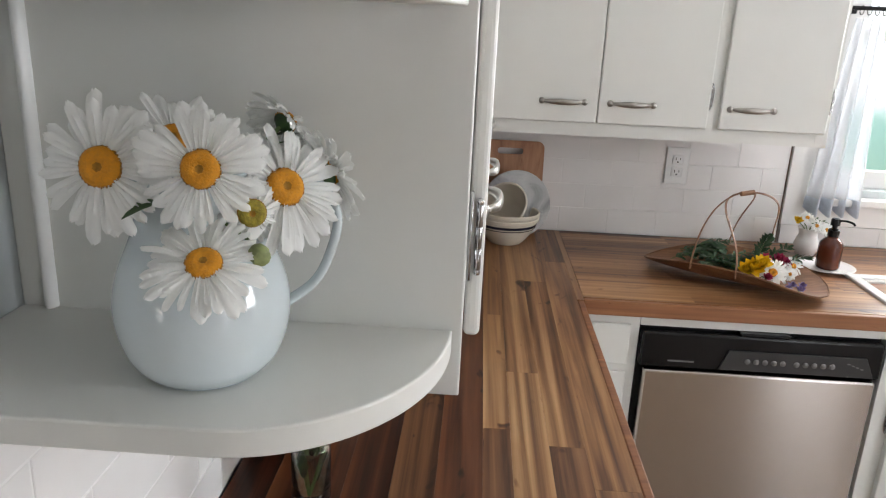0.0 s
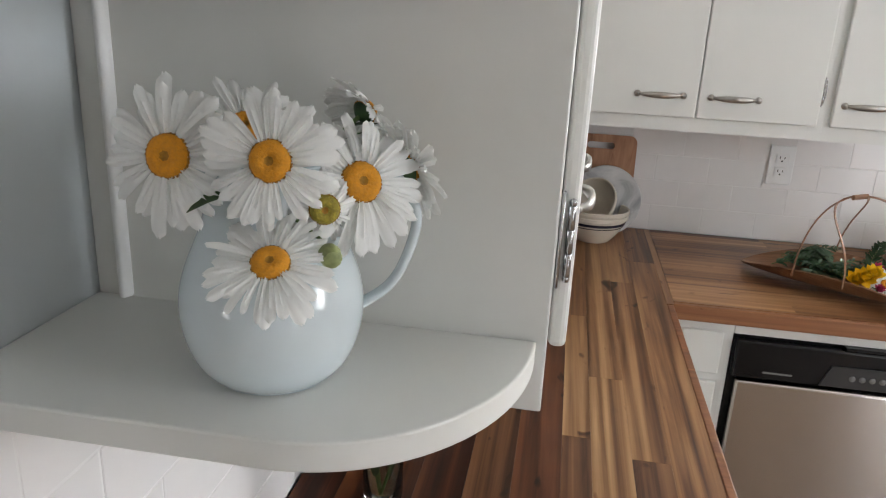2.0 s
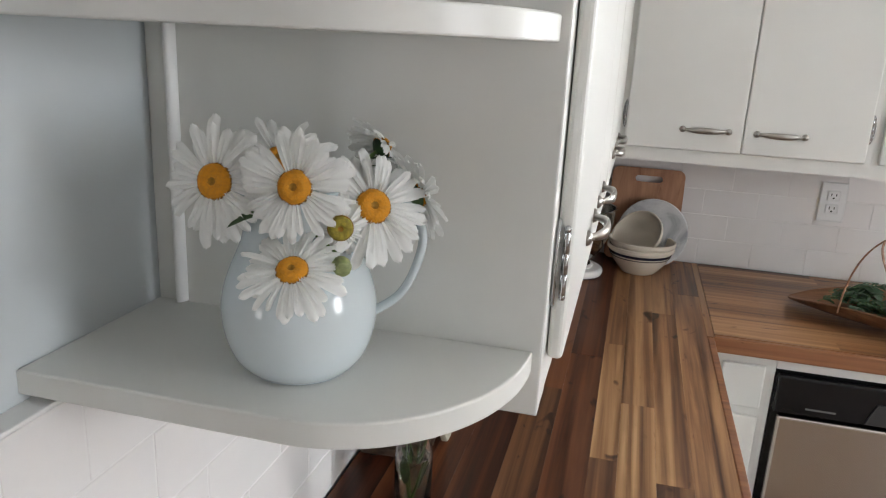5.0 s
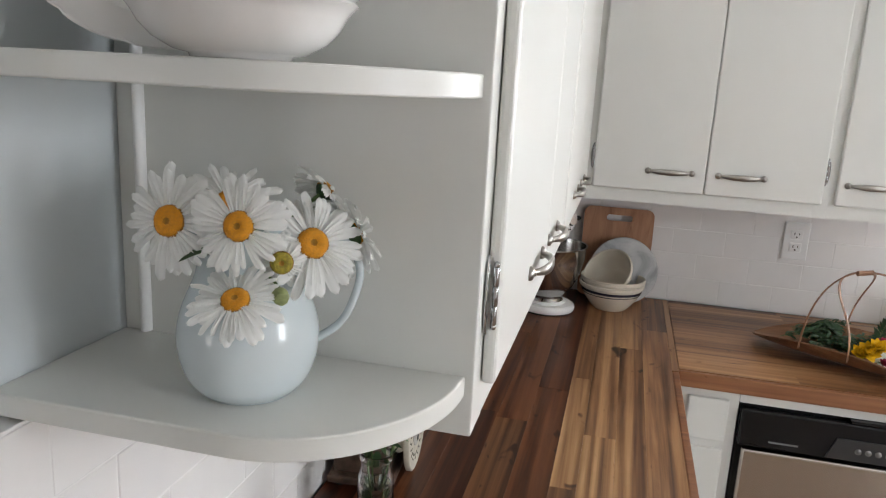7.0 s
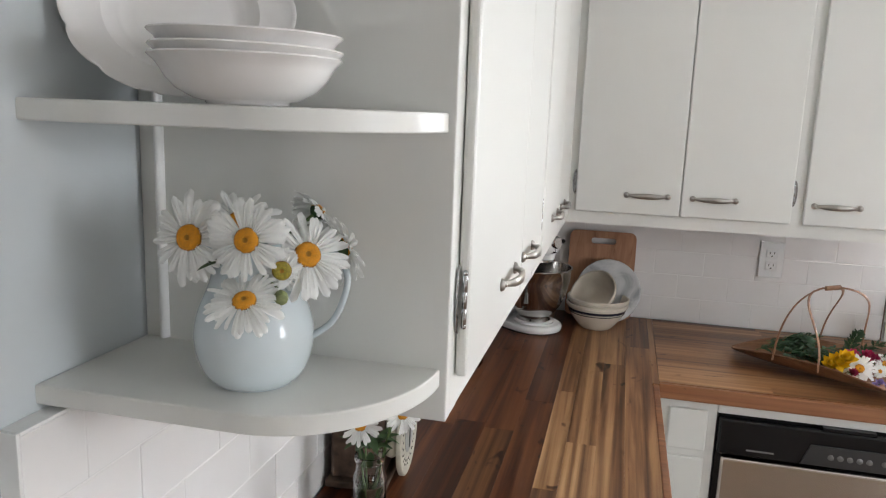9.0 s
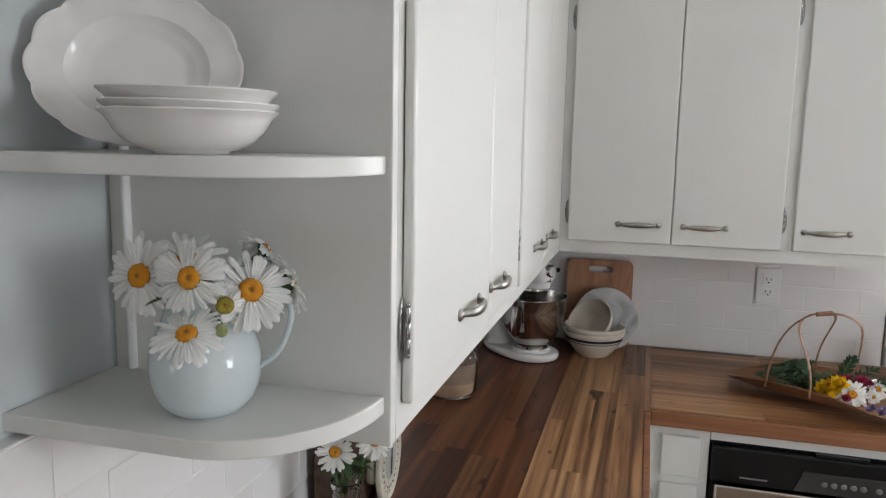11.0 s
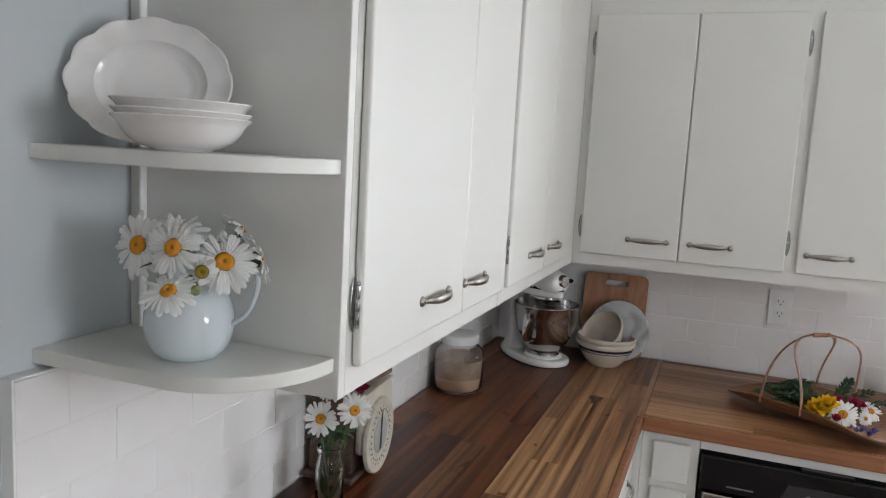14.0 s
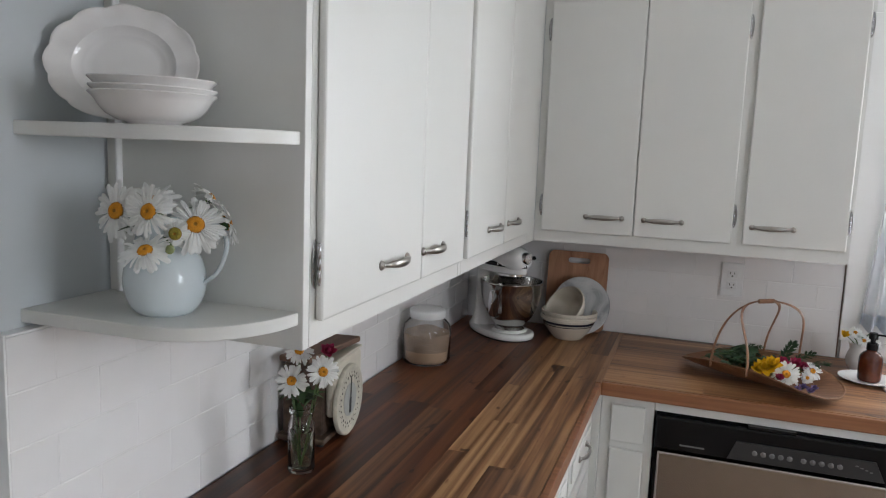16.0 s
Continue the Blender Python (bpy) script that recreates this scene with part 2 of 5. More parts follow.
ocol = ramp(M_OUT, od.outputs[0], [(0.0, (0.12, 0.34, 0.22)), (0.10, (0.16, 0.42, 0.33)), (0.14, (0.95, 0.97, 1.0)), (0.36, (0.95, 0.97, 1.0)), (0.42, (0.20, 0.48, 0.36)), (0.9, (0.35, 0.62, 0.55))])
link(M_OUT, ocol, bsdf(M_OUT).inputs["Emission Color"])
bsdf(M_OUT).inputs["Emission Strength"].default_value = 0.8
M_LAWN = mottled("lawn_green", (0.06, 0.13, 0.05), 0.9, amount=0.4, scale=2, fine=30, bump=0.6)

# brushed steel with fine upright lines
M_STEEL = mat("brushed_steel", (0.54, 0.495, 0.465), 0.215, 1.0)
sv = coords(M_STEEL, (1, 1, 0.008))
sn = node(M_STEEL, "ShaderNodeTexNoise", Scale=900, Detail=3)
link(M_STEEL, sv, sn.inputs["Vector"])
sb = node(M_STEEL, "ShaderNodeBump", Strength=0.015, Distance=0.0003)
link(M_STEEL, sn.outputs["Fac"], sb.inputs["Height"])
sw = node(M_STEEL, "ShaderNodeTexNoise", Scale=26, Detail=2)
link(M_STEEL, sv, sw.inputs["Vector"])
sb2 = node(M_STEEL, "ShaderNodeBump", Strength=0.025, Distance=0.003)
link(M_STEEL, sw.outputs["Fac"], sb2.inputs["Height"])
link(M_STEEL, sb.outputs["Normal"], sb2.inputs["Normal"])
link(M_STEEL, sb2.outputs["Normal"], bsdf(M_STEEL).inputs["Normal"])
bsdf(M_STEEL).inputs["Anisotropic"].default_value = 1.0
bsdf(M_STEEL).inputs["Anisotropic Rotation"].default_value = 0.25
stan = node(M_STEEL, "ShaderNodeTangent")
stan.direction_type, stan.axis = "RADIAL", "Z"
link(M_STEEL, stan.outputs[0], bsdf(M_STEEL).inputs["Tangent"])

# white marble with grey veins
M_MARBLE = mat("grey_veined_marble", (0.7, 0.7, 0.7), 0.2)
mv = coords(M_MARBLE)
mn = node(M_MARBLE, "ShaderNodeTexNoise", Scale=9, Detail=8, Roughness=0.62, Distortion=0.8)
link(M_MARBLE, mv, mn.inputs["Vector"])
link(M_MARBLE, ramp(M_MARBLE, mn.outputs["Fac"], [(0.36, (0.28, 0.29, 0.31)), (0.47, (0.55, 0.56, 0.57)), (0.62, (0.70, 0.70, 0.70))]), bsdf(M_MARBLE).inputs["Base Color"])


# ---- mesh tools ----
def smooth(bm, angle=40):
    lim = math.cos(radians(angle))
    bm.normal_update()
    for fc in bm.faces:
        fc.smooth = True
    for e in bm.edges:
        if len(e.link_faces) == 2:
            e.smooth = e.link_faces[0].normal.dot(e.link_faces[1].normal) > lim
    return bm


def part(name, bm, material, parent=None, label="", m=None):
    data = bpy.data.meshes.new(name)
    bm.to_mesh(data)
    bm.free()
    data.materials.append(material)
    ob = new(name, data)
    if parent is not None:
        ob.parent = parent
    if m is not None:
        ob.matrix_basis = m
    if label:
        tagged(ob, label)
    return ob


def thing(name, label, category, m=None, group="", kind=""):
    ob = new(name)
    ob.empty_display_size = 0.05
    if m is not None:
        ob.matrix_basis = m
    return tagged(ob, label, category, group, kind)


def solo(name, bm, material, label, category, group="", kind="", m=None):
    return tagged(part(name, bm, material, None, "", m), label, category, group, kind)


def box(x0, x1, y0, y1, z0, z1, bevel=0.0, seg=2):
    bm = bmesh.new()
    bmesh.ops.create_cube(bm, size=1)
    for v in bm.verts:
        v.co = Vector(((x0 + x1) / 2 + v.co.x * (x1 - x0), (y0 + y1) / 2 + v.co.y * (y1 - y0), (z0 + z1) / 2 + v.co.z * (z1 - z0)))
    if bevel:
        bmesh.ops.bevel(bm, geom=bm.edges[:], offset=bevel, segments=seg, affect="EDGES", profile=0.5)
    return bm


def grid_mesh(rows, closed_u=False, closed_v=False):
    """A sheet through rows of points."""
    bm = bmesh.new()
    vs = [[bm.verts.new(p) for p in r] for r in rows]
    nu, nv = len(rows), len(rows[0])
    for i in range(nu if closed_u else nu - 1):
        for j in range(nv if closed_v else nv - 1):
            q = [vs[i][j], vs[(i + 1) % nu][j], vs[(i + 1) % nu][(j + 1) % nv], vs[i][(j + 1) % nv]]
            bm.faces.new(q)
    return bm


def lathe(profile, n=40, squash=1.0, lobes=0, lobe=0.0, close=True):
    """A turned body from (radius, height) pairs."""
    rows = []
    for r, z in profile:
        ring = []
        for k in range(n):
            a = 2 * math.pi * k / n
            rr = r * (1 + (lobe * math.cos(lobes * a) if lobes else 0))
            ring.append((rr * math.cos(a), rr * math.sin(a) * squash, z))
        rows.append(ring)
    bm = grid_mesh(rows, closed_v=True)
    bmesh.ops.remove_doubles(bm, verts=bm.verts[:], dist=1e-6)
    bmesh.ops.recalc_face_normals(bm, faces=bm.faces[:])
    return smooth(bm, 45)


def curve_points(ctrl, steps=8):
    """Catmull-Rom through control points."""
    p = [Vector(c) for c in ctrl]
    p = [p[0] * 2 - p[1]] + p + [p[-1] * 2 - p[-2]]
    out = []
    for i in range(1, len(p) - 2):
        for k in range(steps):
            t = k / steps
            out.append(0.5 * (2 * p[i] + (p[i + 1] - p[i - 1]) * t + (2 * p[i - 1] - 5 * p[i] + 4 * p[i + 1] - p[i + 2]) * t * t + (3 * p[i] - p[i - 1] - 3 * p[i + 1] + p[i + 2]) * t ** 3))
    out.append(p[-2])
    return out


def sweep(points, width, thick=None, n=10, side=(0, 0, 1)):
    """A rod along points; width and thick may be functions of 0..1."""
    pts = [Vector(p) for p in points]
    rows = []
    up = Vector(side)
    for i, p in enumerate(pts):
        t = (pts[min(i + 1, len(pts) - 1)] - pts[max(i - 1, 0)]).normalized()
        a = t.cross(up)
        a = a.normalized() if a.length > 1e-4 else t.orthogonal().normalized()
        b = a.cross(t).normalized()
        s = i / (len(pts) - 1)
        w = width(s) if callable(width) else width
        h = w if thick is None else (thick(s) if callable(thick) else thick)
        rows.append([p + b * (w / 2 * math.cos(2 * math.pi * k / n)) + a * (h / 2 * math.sin(2 * math.pi * k / n)) for k in range(n)])
    bm = grid_mesh(rows, closed_v=True)
    for ring in (rows[0], rows[-1]):
        bm.verts.ensure_lookup_table()
    bm.faces.new([bm.verts[k] for k in range(n)][::-1])
    bm.faces.new([bm.verts[len(bm.verts) - n + k] for k in range(n)])
    bmesh.ops.recalc_face_normals(bm, faces=bm.faces[:])
    return smooth(bm, 60)


def extrude_outline(pts, z0, z1, bevel=0.0):
    """A flat slab from an outline in x and y."""
    bm = bmesh.new()
    lo = [bm.verts.new((x, y, z0)) for x, y in pts]
    hi = [bm.verts.new((x, y, z1)) for x, y in pts]
    bm.faces.new(lo[::-1]), bm.faces.new(hi)
    for i in range(len(pts)):
        j = (i + 1) % len(pts)
        bm.faces.new((lo[i], lo[j], hi[j], hi[i]))
    bmesh.ops.recalc_face_normals(bm, faces=bm.faces[:])
    if bevel:
        es = [e for e in bm.edges if abs(e.verts[0].co.z - e.verts[1].co.z) < 1e-6]
        bmesh.ops.bevel(bm, geom=es, offset=bevel, segments=2, affect="EDGES", profile=0.5)
    return smooth(bm, 20)


def merged(*bms):
    out = bmesh.new()
    for b in bms:
        d = bpy.data.meshes.new("tmp")
        b.to_mesh(d)
        b.free()
        out.from_mesh(d)
        bpy.data.meshes.remove(d)
    return out


def moved(bm, m):
    bmesh.ops.transform(bm, matrix=m, verts=bm.verts[:])
    return bm


# ---- the room ----
LWALL, COUNTER, CAB_BOTTOM, CEILING = 0.018, 0.910, 1.263, 2.40
EAST, SOUTH = 3.60, -4.60


def pierced(name, along, a0, a1, b0, b1, openings, label, material):
    """A wall along x or y, from blocks round its openings (start, end, sill, head)."""
    bms, cur = [], a0
    for s, e, z0, z1 in openings:
        for p0, p1, q0, q1 in ((cur, s, 0, CEILING), (s, e, 0, z0), (s, e, z1, CEILING)):
            bms.append(box(p0, p1, b0, b1, q0, q1) if along == "x" else box(b0, b1, p0, p1, q0, q1))
        cur = e
    bms.append(box(cur, a1, b0, b1, 0, CEILING) if along == "x" else box(b0, b1, cur, a1, 0, CEILING))
    return solo(name, merged(*bms), material, label, "wall", kind="structure")


pierced("wall_west", "y", SOUTH - 0.12, 0.12, LWALL - 0.12, LWALL, [(-2.95, -2.08, 0.0, 2.05)], "smooth wall painted pale blue grey with an added unseen doorway", M_WALL)
pierced("wall_north", "x", LWALL, EAST + 0.12, 0.0, 0.12, [(1.46, 2.50, 1.09, 2.02)], "kitchen wall with a window over the sink", M_WALL)
pierced("wall_east", "y", SOUTH - 0.12, 0.0, EAST, EAST + 0.12, [(-2.85, -1.95, 1.15, 2.15)], "plain beige wall with a side window", M_BEIGE)
pierced("wall_south", "x", LWALL, EAST, SOUTH - 0.12, SOUTH, [(2.72, 3.36, 0.14, 2.1)], "plain beige wall with a rear window", M_BEIGE)
# unseen adjoining room beyond the doorway, added for the pitcher's left highlight
WEST = -2.6
pierced("wall_adjoining_south", "x", WEST - 0.12, LWALL - 0.121, SOUTH - 0.12, SOUTH, [(-2.05, -1.25, 0.85, 1.55)], "unseen beige wall with a window in the added adjoining room", M_BEIGE)
solo("wall_adjoining_west", box(WEST - 0.12, WEST, SOUTH, -0.9, 0, CEILING), M_BEIGE, "unseen beige wall of the added adjoining room", "wall", kind="structure")
solo("wall_adjoining_north", box(WEST, LWALL - 0.121, -1.02, -0.9, 0, CEILING), M_BEIGE, "unseen beige wall of the added adjoining room", "wall", kind="structure")
solo("ceiling", box(WEST - 0.12, EAST + 0.12, SOUTH - 0.12, 0.12, CEILING, CEILING + 0.1), M_CEIL, "flat white ceiling", "ceiling", kind="structure")
solo("floor", box(WEST - 0.12, EAST + 0.12, SOUTH - 0.12, 0.12, -0.1, 0.0), M_FLOOR, "brown wooden floor boards", "floor", kind="structure")
solo("ground", box(-60, 60, 0.9, 120, -0.62, -0.6), M_LAWN, "sunlit green lawn outside the window", "ground", kind="structure")


def window_unit(name, along, a0, a1, z0, z1, face, out, label, bars=(1, 1), casing=0.09, horn=0.02, drop=0.02):
    """A cased window in its opening: face is the wall's inner plane, out points outdoors (+1 or -1)."""
    w = thing(name, label, "window", kind="structure")

    def bx(p0, p1, d0, d1, q0, q1, bev=0.002):
        d0, d1 = sorted((face + out * d0, face + out * d1))
        return box(p0, p1, d0, d1, q0, q1, bev) if along == "x" else box(d0, d1, p0, p1, q0, q1, bev)

    for p0, p1, q0, q1 in ((a0 - casing, a0 - 0.0005, z0 - drop, z1), (a1 + 0.0005, a1 + casing, z0 - drop, z1), (a0 - casing, a1 + casing, z1, z1 + casing)):
        part("casing", bx(p0, p1, -0.018, 0.0, q0, q1), M_TRIM, w)
    part("window_sill", bx(a0 - horn, a1 + horn, -0.045, 0.05, z0 - 0.045, z0 - 0.022, 0.004), M_TRIM, w)
    part("apron", bx(a0, a1, -0.016, 0.0, z0 - 0.115, z0 - 0.047), M_TRIM, w)
    fr = 0.045
    for p0, p1, q0, q1 in ((a0, a0 + fr, z0, z1), (a1 - fr, a1, z0, z1), (a0 + fr, a1 - fr, z1 - fr, z1), (a0 + fr, a1 - fr, z0, z0 + fr + 0.01)):
        part("sash", bx(p0, p1, 0.045, 0.085, q0, q1), M_TRIM, w)
    nx, nz = bars
    for i in range(1, nx):
        c = a0 + (a1 - a0) * i / nx
        part("muntin", bx(c - 0.012, c + 0.012, 0.05, 0.08, z0 + fr, z1 - fr), M_TRIM, w)
    for i in range(1, nz):
        c = z0 + (z1 - z0) * i / nz
        part("muntin", bx(a0 + fr, a1 - fr, 0.052, 0.078, c - 0.014, c + 0.014), M_TRIM, w)
    pane = part("pane", bx(a0 + fr, a1 - fr, 0.063, 0.067, z0 + fr, z1 - fr, 0), M_GLASS, w)
    pane.visible_shadow = False
    return w


window_unit("window_1", "x", 1.46, 2.50, 1.09, 2.02, 0.0, 1, "white painted sink window with a deep sill", (1, 2), 0.1303, 0.0, 0.117)
window_unit("window_2", "y", -2.85, -1.95, 1.15, 2.15, EAST, 1, "white painted side window with muntins", (2, 2))
window_unit("window_3", "x", 2.72, 3.36, 0.14, 2.1, SOUTH, -1, "tall white rear window with one upright muntin", (2, 1))
window_unit("window_4", "x", -2.05, -1.25, 0.85, 1.55, SOUTH, -1, "unseen white window added for the pitcher's left highlight", (1, 2))
doorway = thing("door_casing", "white painted casing round the added unseen doorway", "door casing", kind="structure")
for q in ((-2.079, -2.052, 0.0, 2.05), (-3.005, -2.951, 0.0, 2.05), (-3.005, -2.052, 2.051, 2.105)):
    part("casing", box(LWALL, LWALL + 0.016, *q, 0.002), M_TRIM, doorway)

# soffit over the upper cabinets
solo("soffit", merged(box(LWALL + 0.001, 0.352, -1.812, -0.001, 2.07, CEILING - 0.001), box(0.353, 1.276, -0.332, -0.001, 2.07, CEILING - 0.001)), M_WHITE, "white painted soffit above the wall cabinets", "soffit", kind="structure")


# ---- cabinet hardware ----
def make_pull(parent, m):
    """A bow pull with round feet: the bow stands off along -y, its length along x."""
    L = 0.104
    pl = part("handle", merged(
        sweep(curve_points([(-L / 2, 0.0, 0), (-L / 2 + 0.010, -0.010, 0), (-L / 4, -0.0165, 0), (0, -0.019, 0), (L / 4, -0.0165, 0), (L / 2 - 0.010, -0.010, 0), (L / 2, 0.0, 0)], 6),
              lambda s: 0.0075 + 0.0085 * math.sin(math.pi * s) ** 2, lambda s: 0.0050 + 0.002 * math.sin(math.pi * s), 10, (0, 0, 1)),
        *[moved(lathe([(0, 0.006), (0.004, 0.0058), (0.0072, 0.004), (0.0085, 0.0015), (0.0085, 0), (0, 0)], 18), pose(s * (L / 2 + 0.004), 0, 0, 90, 0, 0)) for s in (-1, 1)],
        *[moved(lathe([(0, 0.0085), (0.0022, 0.008), (0.003, 0.006), (0.003, 0.005)], 12), pose(s * (L / 2 + 0.004), 0, 0, 90, 0, 0)) for s in (-1, 1)]),
        M_NICKEL, parent, "brushed nickel bow pull", m)
    return pl


def make_hinge(parent, m, plate=1):
    """A butt hinge: its barrel along z, knuckles told apart; plate says to which side its leaf lies."""
    bms, h = [], 0.052
    for k in range(3):
        z = -h / 2 + k * h / 3
        bms.append(moved(lathe([(0, 0), (0.0025, 0), (0.0028, 0.0005), (0.0028, h / 3 - 0.0009), (0.0025, h / 3 - 0.0004), (0, h / 3 - 0.0004)], 14), pose(0, -0.008, z)))
    for s in (-1, 1):
        bms.append(moved(lathe([(0, 0.005), (0.0022, 0.004), (0.003, 0.002), (0.0024, 0), (0, 0)], 12), pose(0, -0.008, s * h / 2, 0 if s > 0 else 180)))
    bms.append(moved(extrude_outline([(plate * 0.0082 * math.sin(math.pi * k / 20), -0.035 * math.cos(math.pi * k / 20)) for k in range(21)], 0.0, 0.0016, 0.0004), pose(0, 0, 0, 90)))
    bms.append(sweep([(plate * 0.0082 * math.sin(math.pi * k / 20), -0.0016, -0.035 * math.cos(math.pi * k / 20)) for k in range(21)], 0.0030, 0.0022, 8, (0, 1, 0)))
    for z in (-0.018, 0.018):
        bms.append(moved(lathe([(0, 0.002), (0.0026, 0.0012), (0.0030, 0), (0, 0)], 10), pose(plate * 0.0048, -0.0016, z, 90)))
    return part("hinge", merged(*bms), M_HINGE, parent, "polished chrome hinge", m)


def door_leaf(parent, m, w, z0, z1, pull_at, hinge_left, t=0.013, hinges=True):
    """A flat slab door; its face looks along -y, x runs from its left edge."""
    bm = box(0, w, -t, 0, z0, z1, 0.0045, 3)
    d = part("door", bm, M_WHITE, parent, "", m)
    make_pull(d, pose(pull_at, -t, z0 + 0.054))
    if hinges:
        for z in (z0 + 0.083, z1 - 0.083):
            make_hinge(d, pose(-0.0022 if hinge_left else w + 0.0022, 0.0, z), -1 if hinge_left else 1)
    return d


def wall_cabinet(name, label, w, depth, z0, z1, frame_l, frame_r, leaves, m, group="wall cabinets"):
    """Carcass, face frame and slab doors; front along -y."""
    c = thing(name, label, "cabinet", m, group)
    part("carcass", merged(box(0.001, w - 0.001, -depth + 0.02, -0.002, z0, z0 + 0.018), box(0.001, 0.019, -depth + 0.02, -0.002, z0 + 0.019, z1), box(w - 0.019, w - 0.001, -depth + 0.02, -0.002, z0 + 0.019, z1),
                            box(0.02, w - 0.02, -0.012, -0.003, z0 + 0.019, z1), box(0.02, w - 0.02, -depth + 0.02, -0.013, z1 - 0.018, z1)), M_WHITE, c)
    part("face_frame", merged(box(0, frame_l, -depth, -depth + 0.0195, z0, z1), box(w - frame_r, w, -depth, -depth + 0.0195, z0, z1),
                              box(frame_l, w - frame_r, -depth + 0.0005, -depth + 0.0195, z0 + 0.0005, z0 + 0.045), box(frame_l, w - frame_r, -depth + 0.0005, -depth + 0.0195, z1 - 0.06, z1)), M_WHITE, c)
    for x0, x1, pull, left in leaves:
        door_leaf(c, pose(x0, -depth - 0.001, 0), x1 - x0, z0 + 0.036, 2.015, pull, left)
    return c


# back wall: a pair of doors, then a single door
BACK_D = 0.333
wall_cabinet("wall_cabinet", "white painted wall cabinet with two slab doors", 0.6169, BACK_D, CAB_BOTTOM, 2.07, 0.03, 0.03,
             [(0.024, 0.3125, 0.198, True), (0.3145, 0.601, 0.086, False)], pose(0.356, 0, 0))
wall_cabinet("wall_cabinet", "white painted wall cabinet with one slab door beside the window", 0.303, BACK_D, CAB_BOTTOM, 2.07, 0.03, 0.03,
             [(0.014, 0.292, 0.080, False)], pose(0.973, 0, 0))
# left wall: two pairs; local x runs towards the back wall
LEFT_D = 0.355 - LWALL
turn = pose(0, 0, 0, 0, 0, 90)
Y0, YM = -1.795, -1.105
wall_cabinet("wall_cabinet", "white painted wall cabinet with two slab doors and chrome hinges", YM - Y0, LEFT_D, CAB_BOTTOM, 2.07, 0.03, 0.02,
             [(0.013, 0.402, 0.256, True), (0.404, 0.668, 0.060, False)], pose(LWALL, Y0, 0) @ turn)
wall_cabinet("wall_cabinet", "white painted corner wall cabinet with two slab doors", -0.336 - YM, LEFT_D, CAB_BOTTOM, 2.07, 0.02, 0.10,
             [(0.008, 0.330, 0.22, True), (0.332, 0.640, 0.09, False)], pose(LWALL, YM + 0.001, 0) @ turn)

# open end shelves with rounded corners beside the left cabinets
SHELF_Y = -1.972


def shelf_outline(x0, x1, y0, y1, a, b):
    pts = [(x0, y1), (x0, y0), (x1 - a, y0)]
    for k in range(1, 24):
        q = math.pi / 2 * k / 24
        pts.append((x1 - a + a * math.sin(q), y0 + b - b * math.cos(q)))
    return pts + [(x1, y1)]


unit = thing("end_shelf_unit", "white painted open end shelves with rounded front corners", "shelf unit")
part("end_panel", box(LWALL + 0.0003, 0.3555, -1.813, -1.796, CAB_BOTTOM - 0.001, 2.07, 0.0015), M_WHITE, unit)
part("corner_batten", moved(lathe([(0, 0), (0.0044, 0), (0.0044, 0.7505), (0, 0.7505)], 20, 1.6), pose(0.0430, -1.8155, 1.3178)), M_TRIM, unit, "glossy white half-round batten")
for z in (1.317, 1.5665, 1.90):
    part("shelf", extrude_outline(shelf_outline(LWALL + 0.0003, 0.348, SHELF_Y, -1.8135, 0.134, 0.157), z - 0.0185, z, 0.0016), M_WHITE, unit)

# ---- base cabinets and dishwasher ----
KICK = 0.10


def raised_panel(x0, x1, z0, z1, y):
    """A front with a raised field, its face along -y."""
    return merged(box(x0, x1, y - 0.018, y, z0, z1, 0.003), box(x0 + 0.03, x1 - 0.03, y - 0.022, y - 0.0175, z0 + 0.03, z1 - 0.03, 0.003))


def base_cabinet(name, label, w, depth, fronts, m):
    c = thing(name, label, "cabinet", m, "base cabinets")
    part("carcass", merged(box(0.001, w - 0.001, -depth + 0.02, -0.003, KICK, 0.871), box(0.001, w - 0.001, -depth + 0.07, -0.05, 0.0, KICK - 0.001)), M_WHITE, c)
    part("face_frame", box(0.0, w, -depth, -depth + 0.0195, KICK, 0.871, 0.0015), M_WHITE, c)
    for kind, x0, x1, z0, z1, pull, hinge in fronts:
        d = part(kind, raised_panel(x0, x1, z0, z1, -depth - 0.001) if w > 0.2 else box(x0, x1, -depth - 0.012, -depth - 0.001, z0, z1, 0.004), M_WHITE, c)
        if pull:
            make_pull(d, pose(pull[0], -depth - 0.023, pull[1], 0, pull[2]))
        if hinge:
            for z in (z0 + 0.08, z1 - 0.08):
                make_hinge(d, pose(hinge, -depth - 0.001, z), 1 if hinge > x0 else -1)
    return c


base_cabinet("base_cabinet", "narrow white base cabinet between counter corner and dishwasher", 0.148, 0.605,
             [("drawer_front", 0.03, 0.125, 0.735, 0.845, None, None), ("door", 0.03, 0.125, 0.13, 0.715, None, None)], pose(0.640, 0, 0))
base_cabinet("base_cabinet", "white sink base cabinet with hinged doors", 0.80, 0.605,
             [("door", 0.045, 0.395, 0.13, 0.70, (0.33, 0.60, 90), 0.0415), ("door", 0.40, 0.75, 0.13, 0.70, (0.46, 0.60, 90), 0.7535), ("drawer_front", 0.045, 0.75, 0.73, 0.845, None, None)], pose(1.396, 0, 0))
